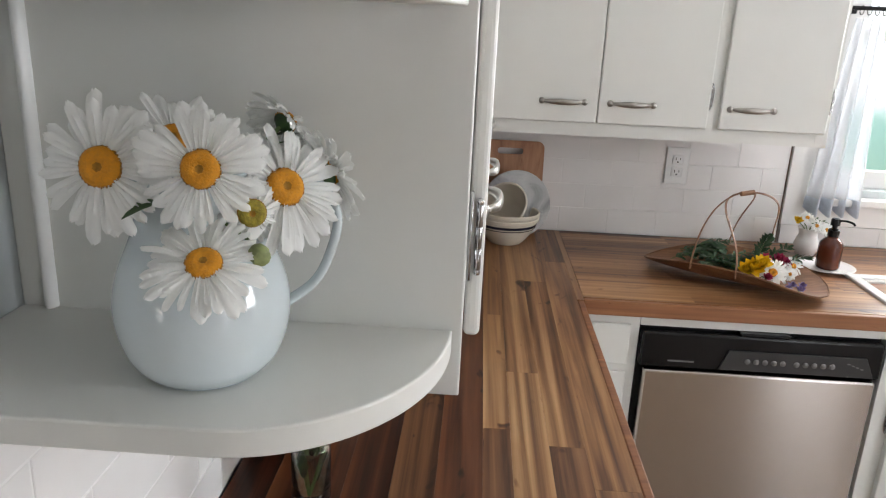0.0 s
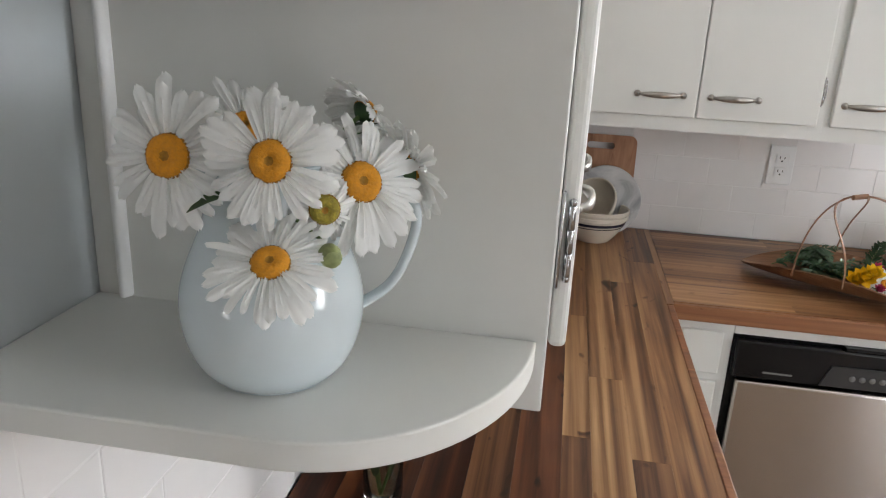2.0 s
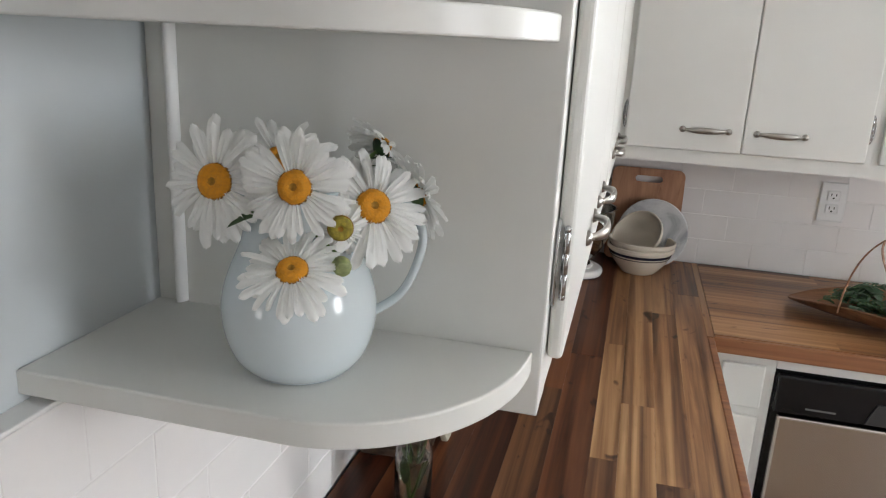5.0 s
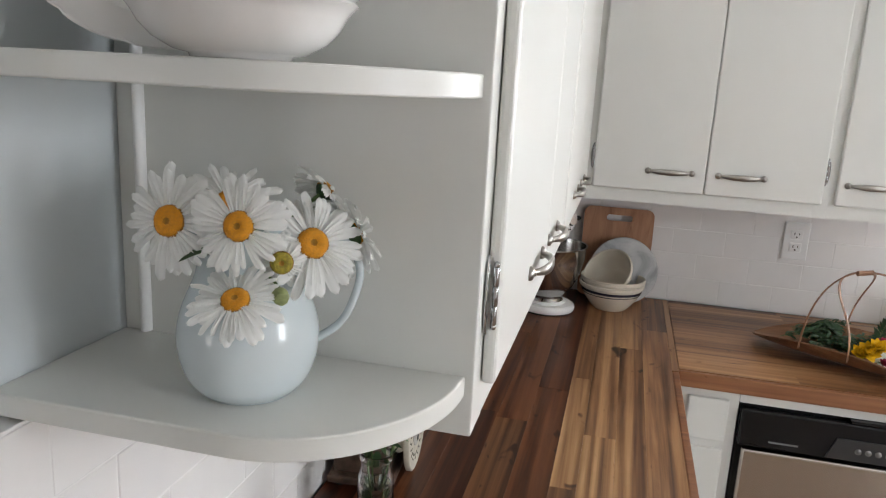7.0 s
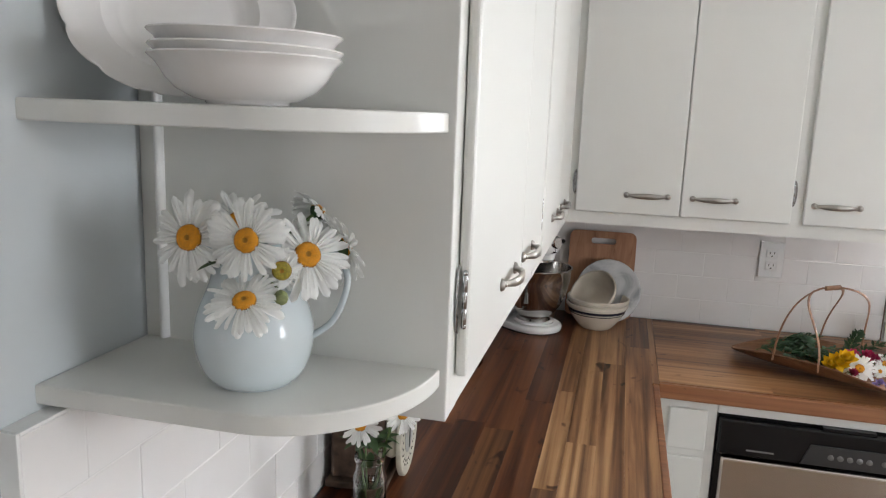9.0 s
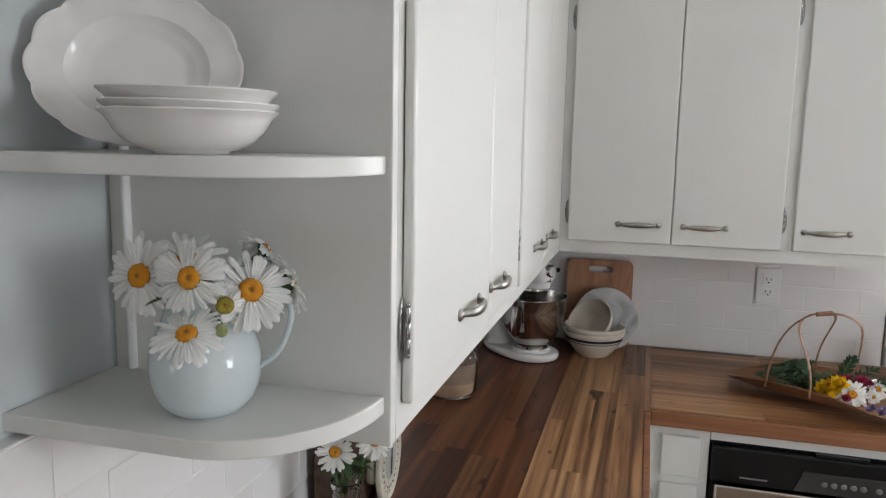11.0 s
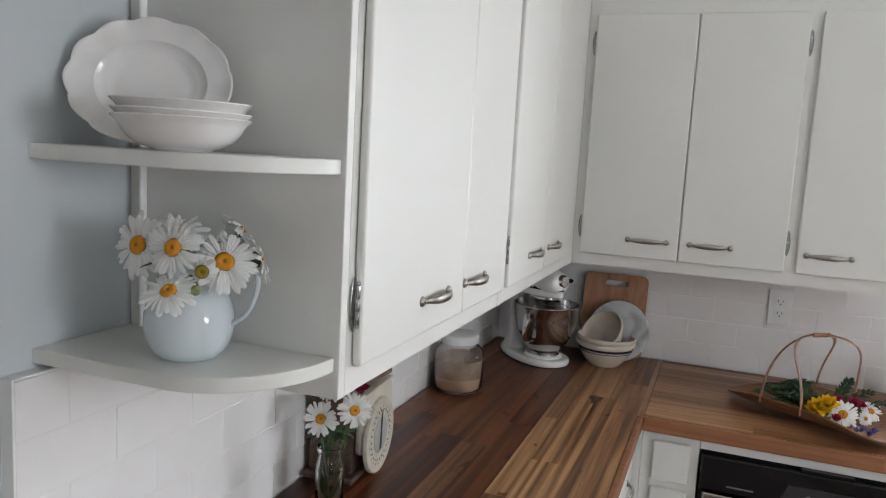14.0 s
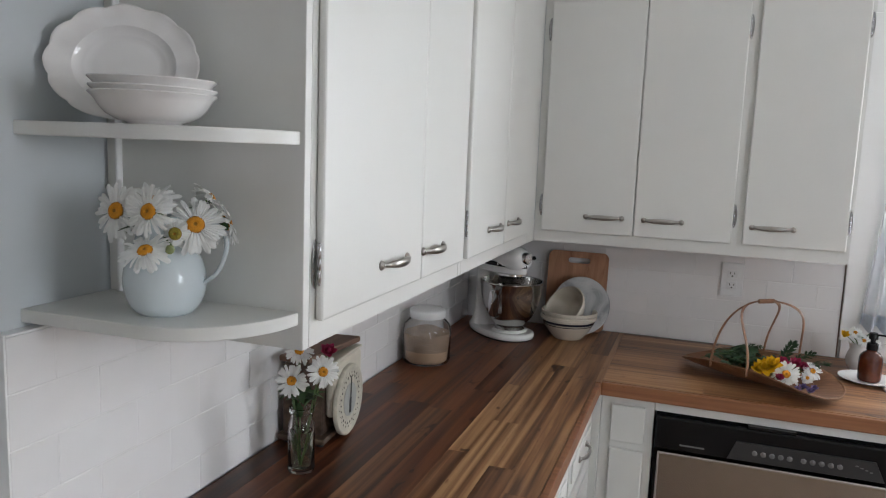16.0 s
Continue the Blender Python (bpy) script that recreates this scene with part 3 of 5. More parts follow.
base_cabinet("base_cabinet", "white base cabinet with panelled drawer and doors", 0.76, 0.587,
             [("drawer_front", 0.36, 0.72, 0.735, 0.845, (0.54, 0.79, 0), None), ("drawer_front", 0.03, 0.34, 0.735, 0.845, (0.19, 0.79, 0), None), ("door", 0.36, 0.72, 0.13, 0.715, (0.42, 0.62, 90), None), ("door", 0.03, 0.34, 0.13, 0.715, (0.28, 0.62, 90), None)],
             pose(LWALL, -1.40, 0) @ turn)
base_cabinet("base_cabinet", "white base cabinet with panelled drawer and doors", 0.62, 0.587,
             [("drawer_front", 0.03, 0.59, 0.735, 0.845, (0.31, 0.79, 0), None), ("door", 0.03, 0.59, 0.13, 0.715, (0.53, 0.62, 90), None)], pose(LWALL, -2.022, 0) @ turn)

dw = thing("dishwasher", "stainless steel dishwasher with a black control panel", "dishwasher", pose(0.792, -0.01, 0))
part("body", box(0.0, 0.592, -0.585, -0.02, 0.02, 0.838, 0.003), M_BLACK, dw)
part("door_panel", box(0.012, 0.580, -0.622, -0.587, 0.12, 0.7335, 0.006, 3), M_STEEL, dw, "brushed stainless steel door panel")
panel = part("control_panel", merged(box(0.002, 0.590, -0.614, -0.587, 0.738, 0.832, 0.006, 3), box(0.24, 0.36, -0.612, -0.575, 0.8325, 0.840, 0.002)), M_BLACK, dw, "glossy black control panel")
cl = part("button_plate", extrude_outline([(0.195, 0.0), (0.572, 0.0), (0.548, 0.052), (0.215, 0.052)], 0, 0.006, 0.0015), M_DARKGREY, panel, "dark grey sloping button plate", pose(0, -0.614, 0.744, 90))
for k in range(10):
    part("button", lathe([(0, 0.003), (0.0055, 0.003), (0.0070, 0.0018), (0.0070, 0), (0, 0)], 16), M_BUTTON, cl, "", pose(0.262 + 0.0215 * k + (0.012 if k > 4 else 0), 0.026, 0.006))
part("maker_mark", box(0.07, 0.135, -0.6152, -0.6135, 0.756, 0.760), M_PRINT, panel)
for k in range(4):
    part("indicator_mark", box(0.503 + 0.011 * k, 0.510 + 0.011 * k, 0.034 - 0.004 * k, 0.037 - 0.004 * k, 0.006, 0.0068), M_BUTTON, cl)
part("kick_plate", box(0.01, 0.582, -0.56, -0.54, 0.0, 0.11), M_BLACK, dw)

solo("filler_strip", box(0.6065, 0.6395, -0.624, -0.604, KICK, 0.8715, 0.001), M_WHITE, "white painted filler strip in the cabinet corner", "filler", kind="structure")
solo("filler_rail", box(0.789, 1.3955, -0.605, -0.585, 0.8405, 0.871, 0.0015), M_WHITE, "white painted rail above the dishwasher", "rail", kind="structure")

# sink
sk = thing("sink", "white enamelled drop-in sink in the worktop", "sink", pose(1.402, -0.575, COUNTER))
rimb = merged(box(0, 0.78, 0, 0.03, -0.004, 0.008, 0.003), box(0, 0.78, 0.225, 0.255, -0.004, 0.008, 0.003), box(0, 0.03, 0.0305, 0.2245, -0.004, 0.008, 0.003), box(0.75, 0.78, 0.0305, 0.2245, -0.004, 0.008, 0.003))
part("rim", rimb, M_PORCELAIN, sk)
part("basin", merged(box(0.03, 0.04, 0.03, 0.225, -0.03, 0.0), box(0.74, 0.75, 0.03, 0.225, -0.03, 0.0), box(0.041, 0.739, 0.03, 0.04, -0.03, 0.0), box(0.041, 0.739, 0.215, 0.225, -0.03, 0.0), box(0.03, 0.75, 0.03, 0.225, -0.036, -0.031)), M_PORCELAIN, sk)

# ---- outlet ----
ol = thing("wall_outlet", "white double electrical outlet on the tiled wall", "outlet", pose(0.985, -0.0095, 1.141))
part("cover_plate", box(-0.036, 0.036, -0.005, 0, -0.058, 0.058, 0.003, 3), M_PLASTIC, ol)
for s in (-1, 1):
    rc = part("receptacle", box(-0.017, 0.017, -0.0075, -0.0045, s * 0.0195 - 0.014, s * 0.0195 + 0.014, 0.0025), M_PLASTIC, ol)
    for x0, w, h in ((-0.0065, 0.0024, 0.008), (0.0065, 0.0024, 0.0065)):
        part("slot", box(x0 - w / 2, x0 + w / 2, -0.0082, -0.0070, s * 0.0195 + 0.003 - h / 2, s * 0.0195 + 0.003 + h / 2), M_SLOT, rc)
    part("slot", moved(lathe([(0, 0.001), (0.0026, 0.001), (0.0026, 0), (0, 0)], 12), pose(0, -0.0072, s * 0.0195 - 0.007, 90)), M_SLOT, rc)

# switch block on the cabinet end beside the window
solo("curtain_hook", merged(box(-0.006, 0.006, -0.012, 0.0, -0.014, 0.014, 0.004), moved(lathe([(0, 0.01), (0.004, 0.009), (0.005, 0.0), (0, 0)], 12), pose(0, -0.012, 0, 90))), M_PLASTIC, "small white curtain hook on the window casing", "hook", m=pose(1.43, -0.019, 1.33))
solo("backdrop", box(-12, 24, 9.0, 9.05, -0.6, 9), M_OUT, "glowing garden backdrop beyond the lawn with an overexposed white band", "backdrop", kind="structure")


# ---- pitcher of daisies ----
def petal_mesh(L, W, curl, name):
    rows = []
    for i in range(12):
        s = 1 - (1 - i / 11) ** 1.7
        w = W * (0.34 + 0.66 * math.sin(math.pi * min(1, 0.06 + s * 0.62)) ** 0.9) * (1 if s < 0.86 else math.sqrt(max(0.10, 1 - ((s - 0.86) / 0.15) ** 2)))
        row = []
        for j in range(5):
            u = (j - 2) / 2
            notch = -0.0011 * (1 if j % 2 == 0 else 0) * max(0.0, (s - 0.86) / 0.14)
            groove = 0.0006 * math.cos(u * math.pi * 2) * min(1, 4 * (1 - s))
            row.append((L * s + notch, u * w / 2, curl * (s ** 2) * L + 0.0012 * s * (1 - u * u) + groove))
        rows.append(row)
    bm = smooth(grid_mesh(rows), 80)
    d = bpy.data.meshes.new(name)
    bm.to_mesh(d)
    bm.free()
    d.materials.append(M_PETAL)
    return d


PETALS = [petal_mesh(0.0268 * k, w, c, "petal") for k, w, c in ((1.0, 0.0064, -0.08), (0.92, 0.0056, 0.05), (1.06, 0.0067, -0.20), (0.98, 0.0060, -0.13), (0.86, 0.0052, -0.32))]


def facing(at, towards):
    """A pose at a point whose z axis points the given way."""
    return Matrix.Translation(at) @ Vector(towards).to_track_quat("Z", "Y").to_matrix().to_4x4()


def daisy(at, towards, size=1.0, foot=None, seed=0, green=False, droop=0.0, group="daisies in the blue pitcher", label="fresh white daisy with a golden yellow centre"):
    rng = random.Random(seed)
    m = facing(at, towards)
    d = thing("daisy", label, "flower", m, group)
    for layer, n in enumerate((25, 16)):
        for k in range(n):
            a = 2 * math.pi * (k + rng.uniform(-0.38, 0.38)) / n + layer * 0.15
            p = new("petal", PETALS[rng.randrange(5)])
            p.parent = d
            s = size * rng.uniform(0.86, 1.08)
            tilt = rng.uniform(-11, 8) - droop + layer * 5
            p.matrix_basis = pose(0, 0, 0.0006 * (k % 3) + 0.001 * layer, 0, 0, math.degrees(a)) @ pose(0.0075 * size, 0, 0, rng.uniform(-22, 22), -tilt, 0) @ Matrix.Diagonal((s, s * rng.uniform(0.85, 1.15), s, 1))
    prof = [(0.0, 0.0030), (0.0014, 0.0033), (0.0026, 0.0045), (0.0050, 0.0052), (0.0078, 0.0046), (0.0098, 0.0022), (0.0100, -0.001), (0.006, -0.003), (0, -0.003)]
    bm = lathe(prof, 36)
    for v in bm.verts:
        v.co += v.co.normalized() * 0.0005 * noise.noise(v.co * 900 + Vector((seed, 0, 0)))
    part("flower_centre", bm, M_DISCG if green else M_DISC, d, "domed yellow flower centre", Matrix.Scale(size, 4))
    part("floret_eye", lathe([(0, 0.0034), (0.0012, 0.0036), (0.0022, 0.0043), (0.0024, 0.0036), (0, 0.0028)], 18, 1, 7, 0.14), M_FLORET, d, "", Matrix.Scale(size, 4))
    part("floret_ring", lathe([(0.0092, 0.0012), (0.0101, 0.0020), (0.0104, 0.0008), (0.0100, -0.0008)], 96, 1, 30, 0.030, False), M_FLORET, d, "", Matrix.Scale(size, 4))
    part("calyx", lathe([(0, -0.008), (0.004, -0.0075), (0.009, -0.003), (0.0095, -0.0005), (0, -0.0005)], 16), M_LEAF, d, "", Matrix.Scale(size, 4))
    if foot is not None:
        inv = m.inverted()
        a, b = Vector(at), Vector(foot)
        back = a - Vector(towards).normalized() * 0.03
        pts = [inv @ q for q in curve_points([a - Vector(towards).normalized() * 0.006, back, back.lerp(b, 0.5) + Vector((0, 0, 0.008)), b], 5)]
        part("stem", sweep(pts, 0.003, None, 8), M_STEM, d)
    return d


PX, PY, PZ = 0.192, -1.896, 1.317
pitcher = thing("pitcher", "pale blue glazed ceramic pitcher standing on the shelf", "pitcher", pose(PX, PY, PZ))
outer = [(0, 0.0), (0.033, 0.0), (0.036, 0.0012), (0.0405, 0.0040), (0.0475, 0.0125), (0.0530, 0.0265), (0.0556, 0.042), (0.0548, 0.056), (0.0510, 0.070), (0.0455, 0.083), (0.0410, 0.094), (0.0382, 0.105), (0.0368, 0.115), (0.0372, 0.124), (0.0390, 0.131), (0.0395, 0.1335)]
inner = [(0.0385, 0.1345), (0.0365, 0.133), (0.0345, 0.122), (0.0340, 0.112), (0.038, 0.094), (0.050, 0.064), (0.052, 0.046), (0.046, 0.022), (0.034, 0.008), (0, 0.006)]
outer, inner = [(r * 0.965, z * 0.985) for r, z in outer], [(r * 0.965, z * 0.985) for r, z in inner]
bm = lathe([(max(0.0, p.x), p.y) for p in curve_points([(r, z, 0) for r, z in outer], 4)] + inner, 80)
SPOUT = radians(205)
for v in bm.verts:
    if v.co.z > 0.10:
        k = (v.co.z - 0.10) / 0.035
        a = math.atan2(v.co.y, v.co.x)
        w = max(0.0, math.cos(a - SPOUT)) ** 6
        v.co += Vector((math.cos(SPOUT), math.sin(SPOUT), 0.45)) * 0.020 * w * k * k
part("body", bm, M_PITCHER, pitcher)
HA = Vector((0.955, 0.297, 0))
loop = curve_points([HA * 0.033 + Vector((0, 0, 0.118)), HA * 0.050 + Vector((0, 0, 0.127)), HA * 0.073 + Vector((0, 0, 0.120)), HA * 0.084 + Vector((0, 0, 0.100)), HA * 0.080 + Vector((0, 0, 0.076)), HA * 0.069 + Vector((0, 0, 0.055)), HA * 0.048 + Vector((0, 0, 0.040))], 7)
part("handle", sweep(loop, lambda s: 0.0085 + 0.003 * (2 * s - 1) ** 2, 0.0062, 14, HA.cross(Vector((0, 0, 1)))), M_PITCHER, pitcher)

NECK = (PX, PY, PZ + 0.10)
daisy((0.161, -1.948, 1.456), (0.02, -0.97, 0.20), 1.12, NECK, 1, droop=6)
daisy((0.217, -1.954, 1.459), (0.14, -0.97, 0.22), 1.03, NECK, 2)
daisy((0.220, -1.965, 1.411), (0.14, -0.60, 0.79), 0.95, NECK, 3, droop=5)
daisy((0.247, -1.903, 1.440), (0.58, -0.70, 0.42), 1.14, NECK, 4, droop=4)
daisy((0.2345, -1.927, 1.430), (0.42, -0.88, 0.05), 0.80, NECK, 5, True, 48)
daisy((0.236, -1.856, 1.472), (0.46, 0.72, 0.52), 0.80, NECK, 6, droop=22)
daisy((0.262, -1.858, 1.440), (0.46, 0.84, 0.22), 1.05, NECK, 8, droop=14)
daisy((0.186, -1.912, 1.466), (0.12, -0.66, 0.74), 1.06, NECK, 7)
bud = thing("daisy_bud", "closed green daisy bud", "flower bud", facing((0.245, -1.950, 1.413), (0.55, -0.80, -0.15)) @ Matrix.Diagonal((0.8, 0.8, 1.0, 1)), "daisies in the blue pitcher")
part("bud", lathe([(0, -0.008), (0.004, -0.007), (0.0068, -0.003), (0.0072, 0.001), (0.0058, 0.005), (0.0025, 0.0065), (0, 0.006)], 20, 1, 9, 0.05), mottled("bud_green", (0.26, 0.30, 0.12), 0.5, amount=0.3, scale=200), bud)
part("stem", sweep(curve_points([(0, 0, -0.006), (0, 0, -0.02), (-0.02, 0.01, -0.05)], 5), 0.0026, None, 8), M_STEM, bud)


def leaf_blade(L, W, bend=0.25, teeth=0.0):
    rows = []
    for i in range(9):
        s = i / 8
        w = W * math.sin(math.pi * (0.06 + 0.92 * s)) * (1 + teeth * (1 if i % 2 else -1))
        rows.append([(L * s, -w / 2, -bend * L * s * s + 0.15 * w), (L * s, 0, -bend * L * s * s), (L * s, w / 2, -bend * L * s * s + 0.15 * w)])
    return smooth(grid_mesh(rows), 80)


for k, (p, yaw, tilt, L) in enumerate([((0.196, -1.935, 1.437), -120, -10, 0.034), ((0.222, -1.905, 1.452), 40, -40, 0.03), ((0.185, -1.94, 1.433), 160, 0, 0.026), ((0.226, -1.86, 1.462), 10, -20, 0.028)]):
    solo("daisy_leaf", leaf_blade(L, 0.012, 0.3, 0.15), M_LEAF, "dark green toothed daisy leaf", "leaf", "leaves in the blue pitcher", m=pose(*p, 0, tilt, yaw))

# ---- platter and bowls on the upper shelf ----
S2 = 1.5665


def scalloped(profile, n=96, lobes=12, lobe=0.02, squash=1.0):
    """A turned dish whose outer parts take a wavy edge."""
    rmax = max(r for r, _ in profile)
    rows = []
    for r, z in profile:
        ring = []
        for k in range(n):
            a = 2 * math.pi * k / n
            q = (r / rmax) ** 6
            rr = r * (1 + q * lobe * (abs(math.cos(lobes / 2 * a)) ** 0.6 - 0.6))
            ring.append((rr * math.cos(a), rr * squash * math.sin(a), z))
        rows.append(ring)
    bm = grid_mesh(rows, closed_v=True)
    bmesh.ops.remove_doubles(bm, verts=bm.verts[:], dist=1e-6)
    bmesh.ops.recalc_face_normals(bm, faces=bm.faces[:])
    return smooth(bm, 60)


plat = [(0, 0.004), (0.043, 0.004), (0.0515, 0.0045), (0.0535, 0.006), (0.057, 0.0065), (0.064, 0.010), (0.069, 0.0145), (0.072, 0.015), (0.086, 0.018), (0.097, 0.0215), (0.0995, 0.0235), (0.101, 0.023), (0.098, 0.0195), (0.086, 0.0145), (0.069, 0.010), (0.058, 0.002), (0.0515, 0.0), (0, 0.0)]
PLATTER_AT = pose(0.1100, -1.869, S2 + 0.0770, 0, 0, 29) @ pose(0, 0, 0, 76, 0, 0) @ Matrix.Scale(0.972, 4)
pt = thing("platter", "oval white porcelain platter with a scalloped rim leaning on the wall", "platter", PLATTER_AT)


def dish_part(rows, rmax, n=120, lobes=12, lobe=0.03, squash=0.81):
    out = []
    for r, z in rows:
        q = (r / rmax) ** 6
        out.append([(r * (1 + q * lobe * (abs(math.cos(lobes / 2 * 2 * math.pi * k / n)) ** 0.6 - 0.6)) * math.cos(2 * math.pi * k / n),
                     r * (1 + q * lobe * (abs(math.cos(lobes / 2 * 2 * math.pi * k / n)) ** 0.6 - 0.6)) * squash * math.sin(2 * math.pi * k / n),
                     z + 0.0022 * max(0.0, min(1.0, (r - 0.070) / 0.03)) * math.cos(lobes * 2 * math.pi * k / n)) for k in range(n)])
    bm = grid_mesh(out, closed_v=True)
    bmesh.ops.remove_doubles(bm, verts=bm.verts[:], dist=1e-6)
    bmesh.ops.recalc_face_normals(bm, faces=bm.faces[:])
    return smooth(bm, 60)


part("well", dish_part(plat[:7] + plat[14:], 0.101), M_PORCELAIN, pt)
part("rim", dish_part(plat[6:15], 0.101), M_PORCELAIN, pt)
bowlp = [(0, 0.004), (0.030, 0.004), (0.040, 0.0065), (0.053, 0.0135), (0.0615, 0.022), (0.0665, 0.030), (0.0705, 0.0345), (0.0740, 0.0365), (0.0760, 0.0385), (0.0768, 0.0372), (0.0745, 0.0348), (0.0715, 0.0322), (0.0685, 0.0280), (0.0640, 0.0200), (0.056, 0.0115), (0.043, 0.0042), (0.034, 0.0025), (0.033, 0), (0.029, 0), (0.028, 0.002), (0, 0.002)]
for k, dz in enumerate((0.0, 0.0068, 0.0180)):
    solo("bowl", scalloped(bowlp, 96, 10, 0.022), M_PORCELAIN, "white porcelain bowl with a wavy rim in a stack of three", "bowl", "stacked white bowls", m=pose(0.2055, -1.928, S2 + 0.0005 + dz, 0.8 * (k == 2), 0.6 * (k == 1), 23 * k))

# ---- on the left worktop ----
bt = thing("glass_bottle", "small clear glass bottle holding cut daisies", "bottle", pose(0.162, -1.478, COUNTER))
bo = [(0, 0.0), (0.0205, 0.0), (0.0235, 0.003), (0.024, 0.01), (0.024, 0.084), (0.0230, 0.096), (0.0205, 0.104), (0.0195, 0.110), (0.0195, 0.119), (0.0215, 0.121), (0.0225, 0.126), (0.0215, 0.131), (0.0190, 0.131), (0.0178, 0.120), (0.0178, 0.110), (0.0188, 0.103), (0.0212, 0.094), (0.0218, 0.083), (0.0218, 0.012), (0.018, 0.006), (0, 0.006)]
bo = [(r * 1.1, z) for r, z in bo]
part("bottle_glass", lathe(bo, 40), M_GLASS, bt)
part("water", lathe([(0, 0.0065), (0.0175, 0.0065), (0.0232, 0.013), (0.0232, 0.084), (0, 0.084)], 32), M_WATER, bt)
BN = (0.160, -1.477, 0.925)
daisy((0.155, -1.506, 1.100), (0.50, -0.80, 0.30), 0.93, BN, 11, group="daisies in the glass bottle")
daisy((0.219, -1.500, 1.125), (0.62, -0.74, 0.25), 0.93, BN, 12, group="daisies in the glass bottle")
daisy((0.153, -1.475, 1.150), (0.35, -0.55, 0.75), 0.88, BN, 13, group="daisies in the glass bottle")
for k, (dx, dy, z, yaw, tilt) in enumerate([(0.004, -0.006, 1.020, -70, -62), (-0.008, 0.002, 1.015, 150, -66), (0.010, 0.004, 1.005, 20, -70), (-0.004, -0.009, 0.955, -100, -80), (0.006, 0.005, 0.945, 40, -82), (-0.006, 0.004, 0.950, 170, -80)]):
    solo("daisy_leaf", leaf_blade(0.050, 0.013, 0.12, 0.15), M_LEAF, "dark green toothed daisy leaf", "leaf", "leaves in the glass bottle", m=pose(0.160 + dx, -1.478 + dy, z, 0, tilt, yaw))


def ruffle_bloom(name, at, towards, r, material, seed, label, group, n=26, stem=None):
    rng = random.Random(seed)
    m = facing(at, towards)
    f = thing(name, label, "flower", m, group)
    bms = []
    for k in range(n):
        lay = k / n
        b = leaf_blade(r * (1.0 - 0.45 * lay), r * 0.62, -0.35 - 0.6 * lay)
        bms.append(moved(b, pose(0, 0, r * 0.18 * lay, 0, -10 - 50 * lay + rng.uniform(-9, 9), 137.5 * k)))
    part("bloom", merged(*bms), material, f)
    part("calyx", lathe([(0, -0.006), (r * 0.2, -0.004), (r * 0.25, 0.0), (0, 0.0)], 10), M_LEAF, f)
    if stem is not None:
        inv = m.inverted()
        a = Vector(at)
        pts = [inv @ q for q in curve_points([a, a.lerp(Vector(stem), 0.5) + Vector((0, 0, 0.006)), stem], 5)]
        part("stem", sweep(pts, 0.0026, None, 6), M_STEM, f)
    return f


ruffle_bloom("pink_flower", (0.205, -1.455, 1.150), (0.4, -0.6, 0.6), 0.020, M_PINK, 3, "magenta flower in the glass bottle", "daisies in the glass bottle", stem=BN)
for k in range(12):
    solo("bottle_leaf", leaf_blade(0.045, 0.016, 0.4), M_LEAF, "green leaf at the bottle neck", "leaf", "leaves in the glass bottle", m=pose(0.162 + 0.006 * math.cos(k), -1.478 + 0.006 * math.sin(k), 1.040 + 0.003 * k, 0, -62 + 5 * k, 67 * k))

# kitchen scale: dial looks along +x
sc = thing("kitchen_scale", "vintage cream kitchen scale with a round dial and rusty sides", "scale", pose(0.102, -1.290, COUNTER, 0, 0, 5))
part("body", merged(box(-0.056, 0.036, -0.078, 0.080, 0.022, 0.176, 0.006), box(-0.063, 0.046, -0.090, 0.090, 0.008, 0.0215, 0.004)), M_RUST, sc, "rusty brown tin body with a flared foot")
part("front_plate", box(0.0365, 0.058, -0.066, 0.098, 0.060, 0.178, 0.010, 3), M_SCALE_CREAM, sc, "cream enamelled front plate")
part("top_plate", merged(box(-0.054, 0.058, -0.070, 0.098, 0.1785, 0.185, 0.003), moved(lathe([(0, 0.005), (0.006, 0.004), (0.007, 0), (0, 0)], 14), pose(-0.005, 0.05, 0.185))), M_SCALE_CREAM, sc, "cream enamelled top with a screw")
DC = pose(0.0585, 0.006, 0.0835) @ Matrix.Diagonal((0.62, 1, 1, 1))
dial = part("dial", moved(lathe([(0, 0.012), (0.069, 0.012), (0.071, 0.0135), (0.0765, 0.0135), (0.0790, 0.011), (0.0790, 0.0), (0, 0)], 56), DC @ pose(0, 0, 0, 0, 90, 0)), M_DIALFACE, sc, "round aged dial with a raised bezel")
part("dial_centre", moved(lathe([(0, 0.0132), (0.037, 0.0132), (0.037, 0.012), (0, 0.012)], 40), DC @ pose(0, 0, 0, 0, 90, 0)), M_DIALGREY, dial)
for k in range(48):
    a = 360 * k / 48
    big = k % 2 == 0
    part("dial_mark", moved(box(0.0122, 0.0132, -0.0016 if big else -0.0004, 0.0016 if big else 0.0004, 0.050 if big else 0.058, 0.0545 if big else 0.062), DC @ pose(0, 0, 0, a, 0, 0)), M_SLOT, dial)
part("pointer", moved(merged(box(0.0145, 0.0160, -0.0045, 0.0045, -0.030, 0.004, 0.001), box(0.0145, 0.0160, -0.0016, 0.0016, 0.003, 0.052)), DC @ pose(0, 0, 0, -4, 0, 0)), M_SLOT, dial, "black pointer")
for y in (-0.070, 0.070):
    for x in (-0.045, 0.03):
        part("foot", lathe([(0, 0.0), (0.008, 0.0), (0.009, 0.004), (0.007, 0.009), (0, 0.009)], 12), M_RUBBER, sc, "", pose(x, y, 0))
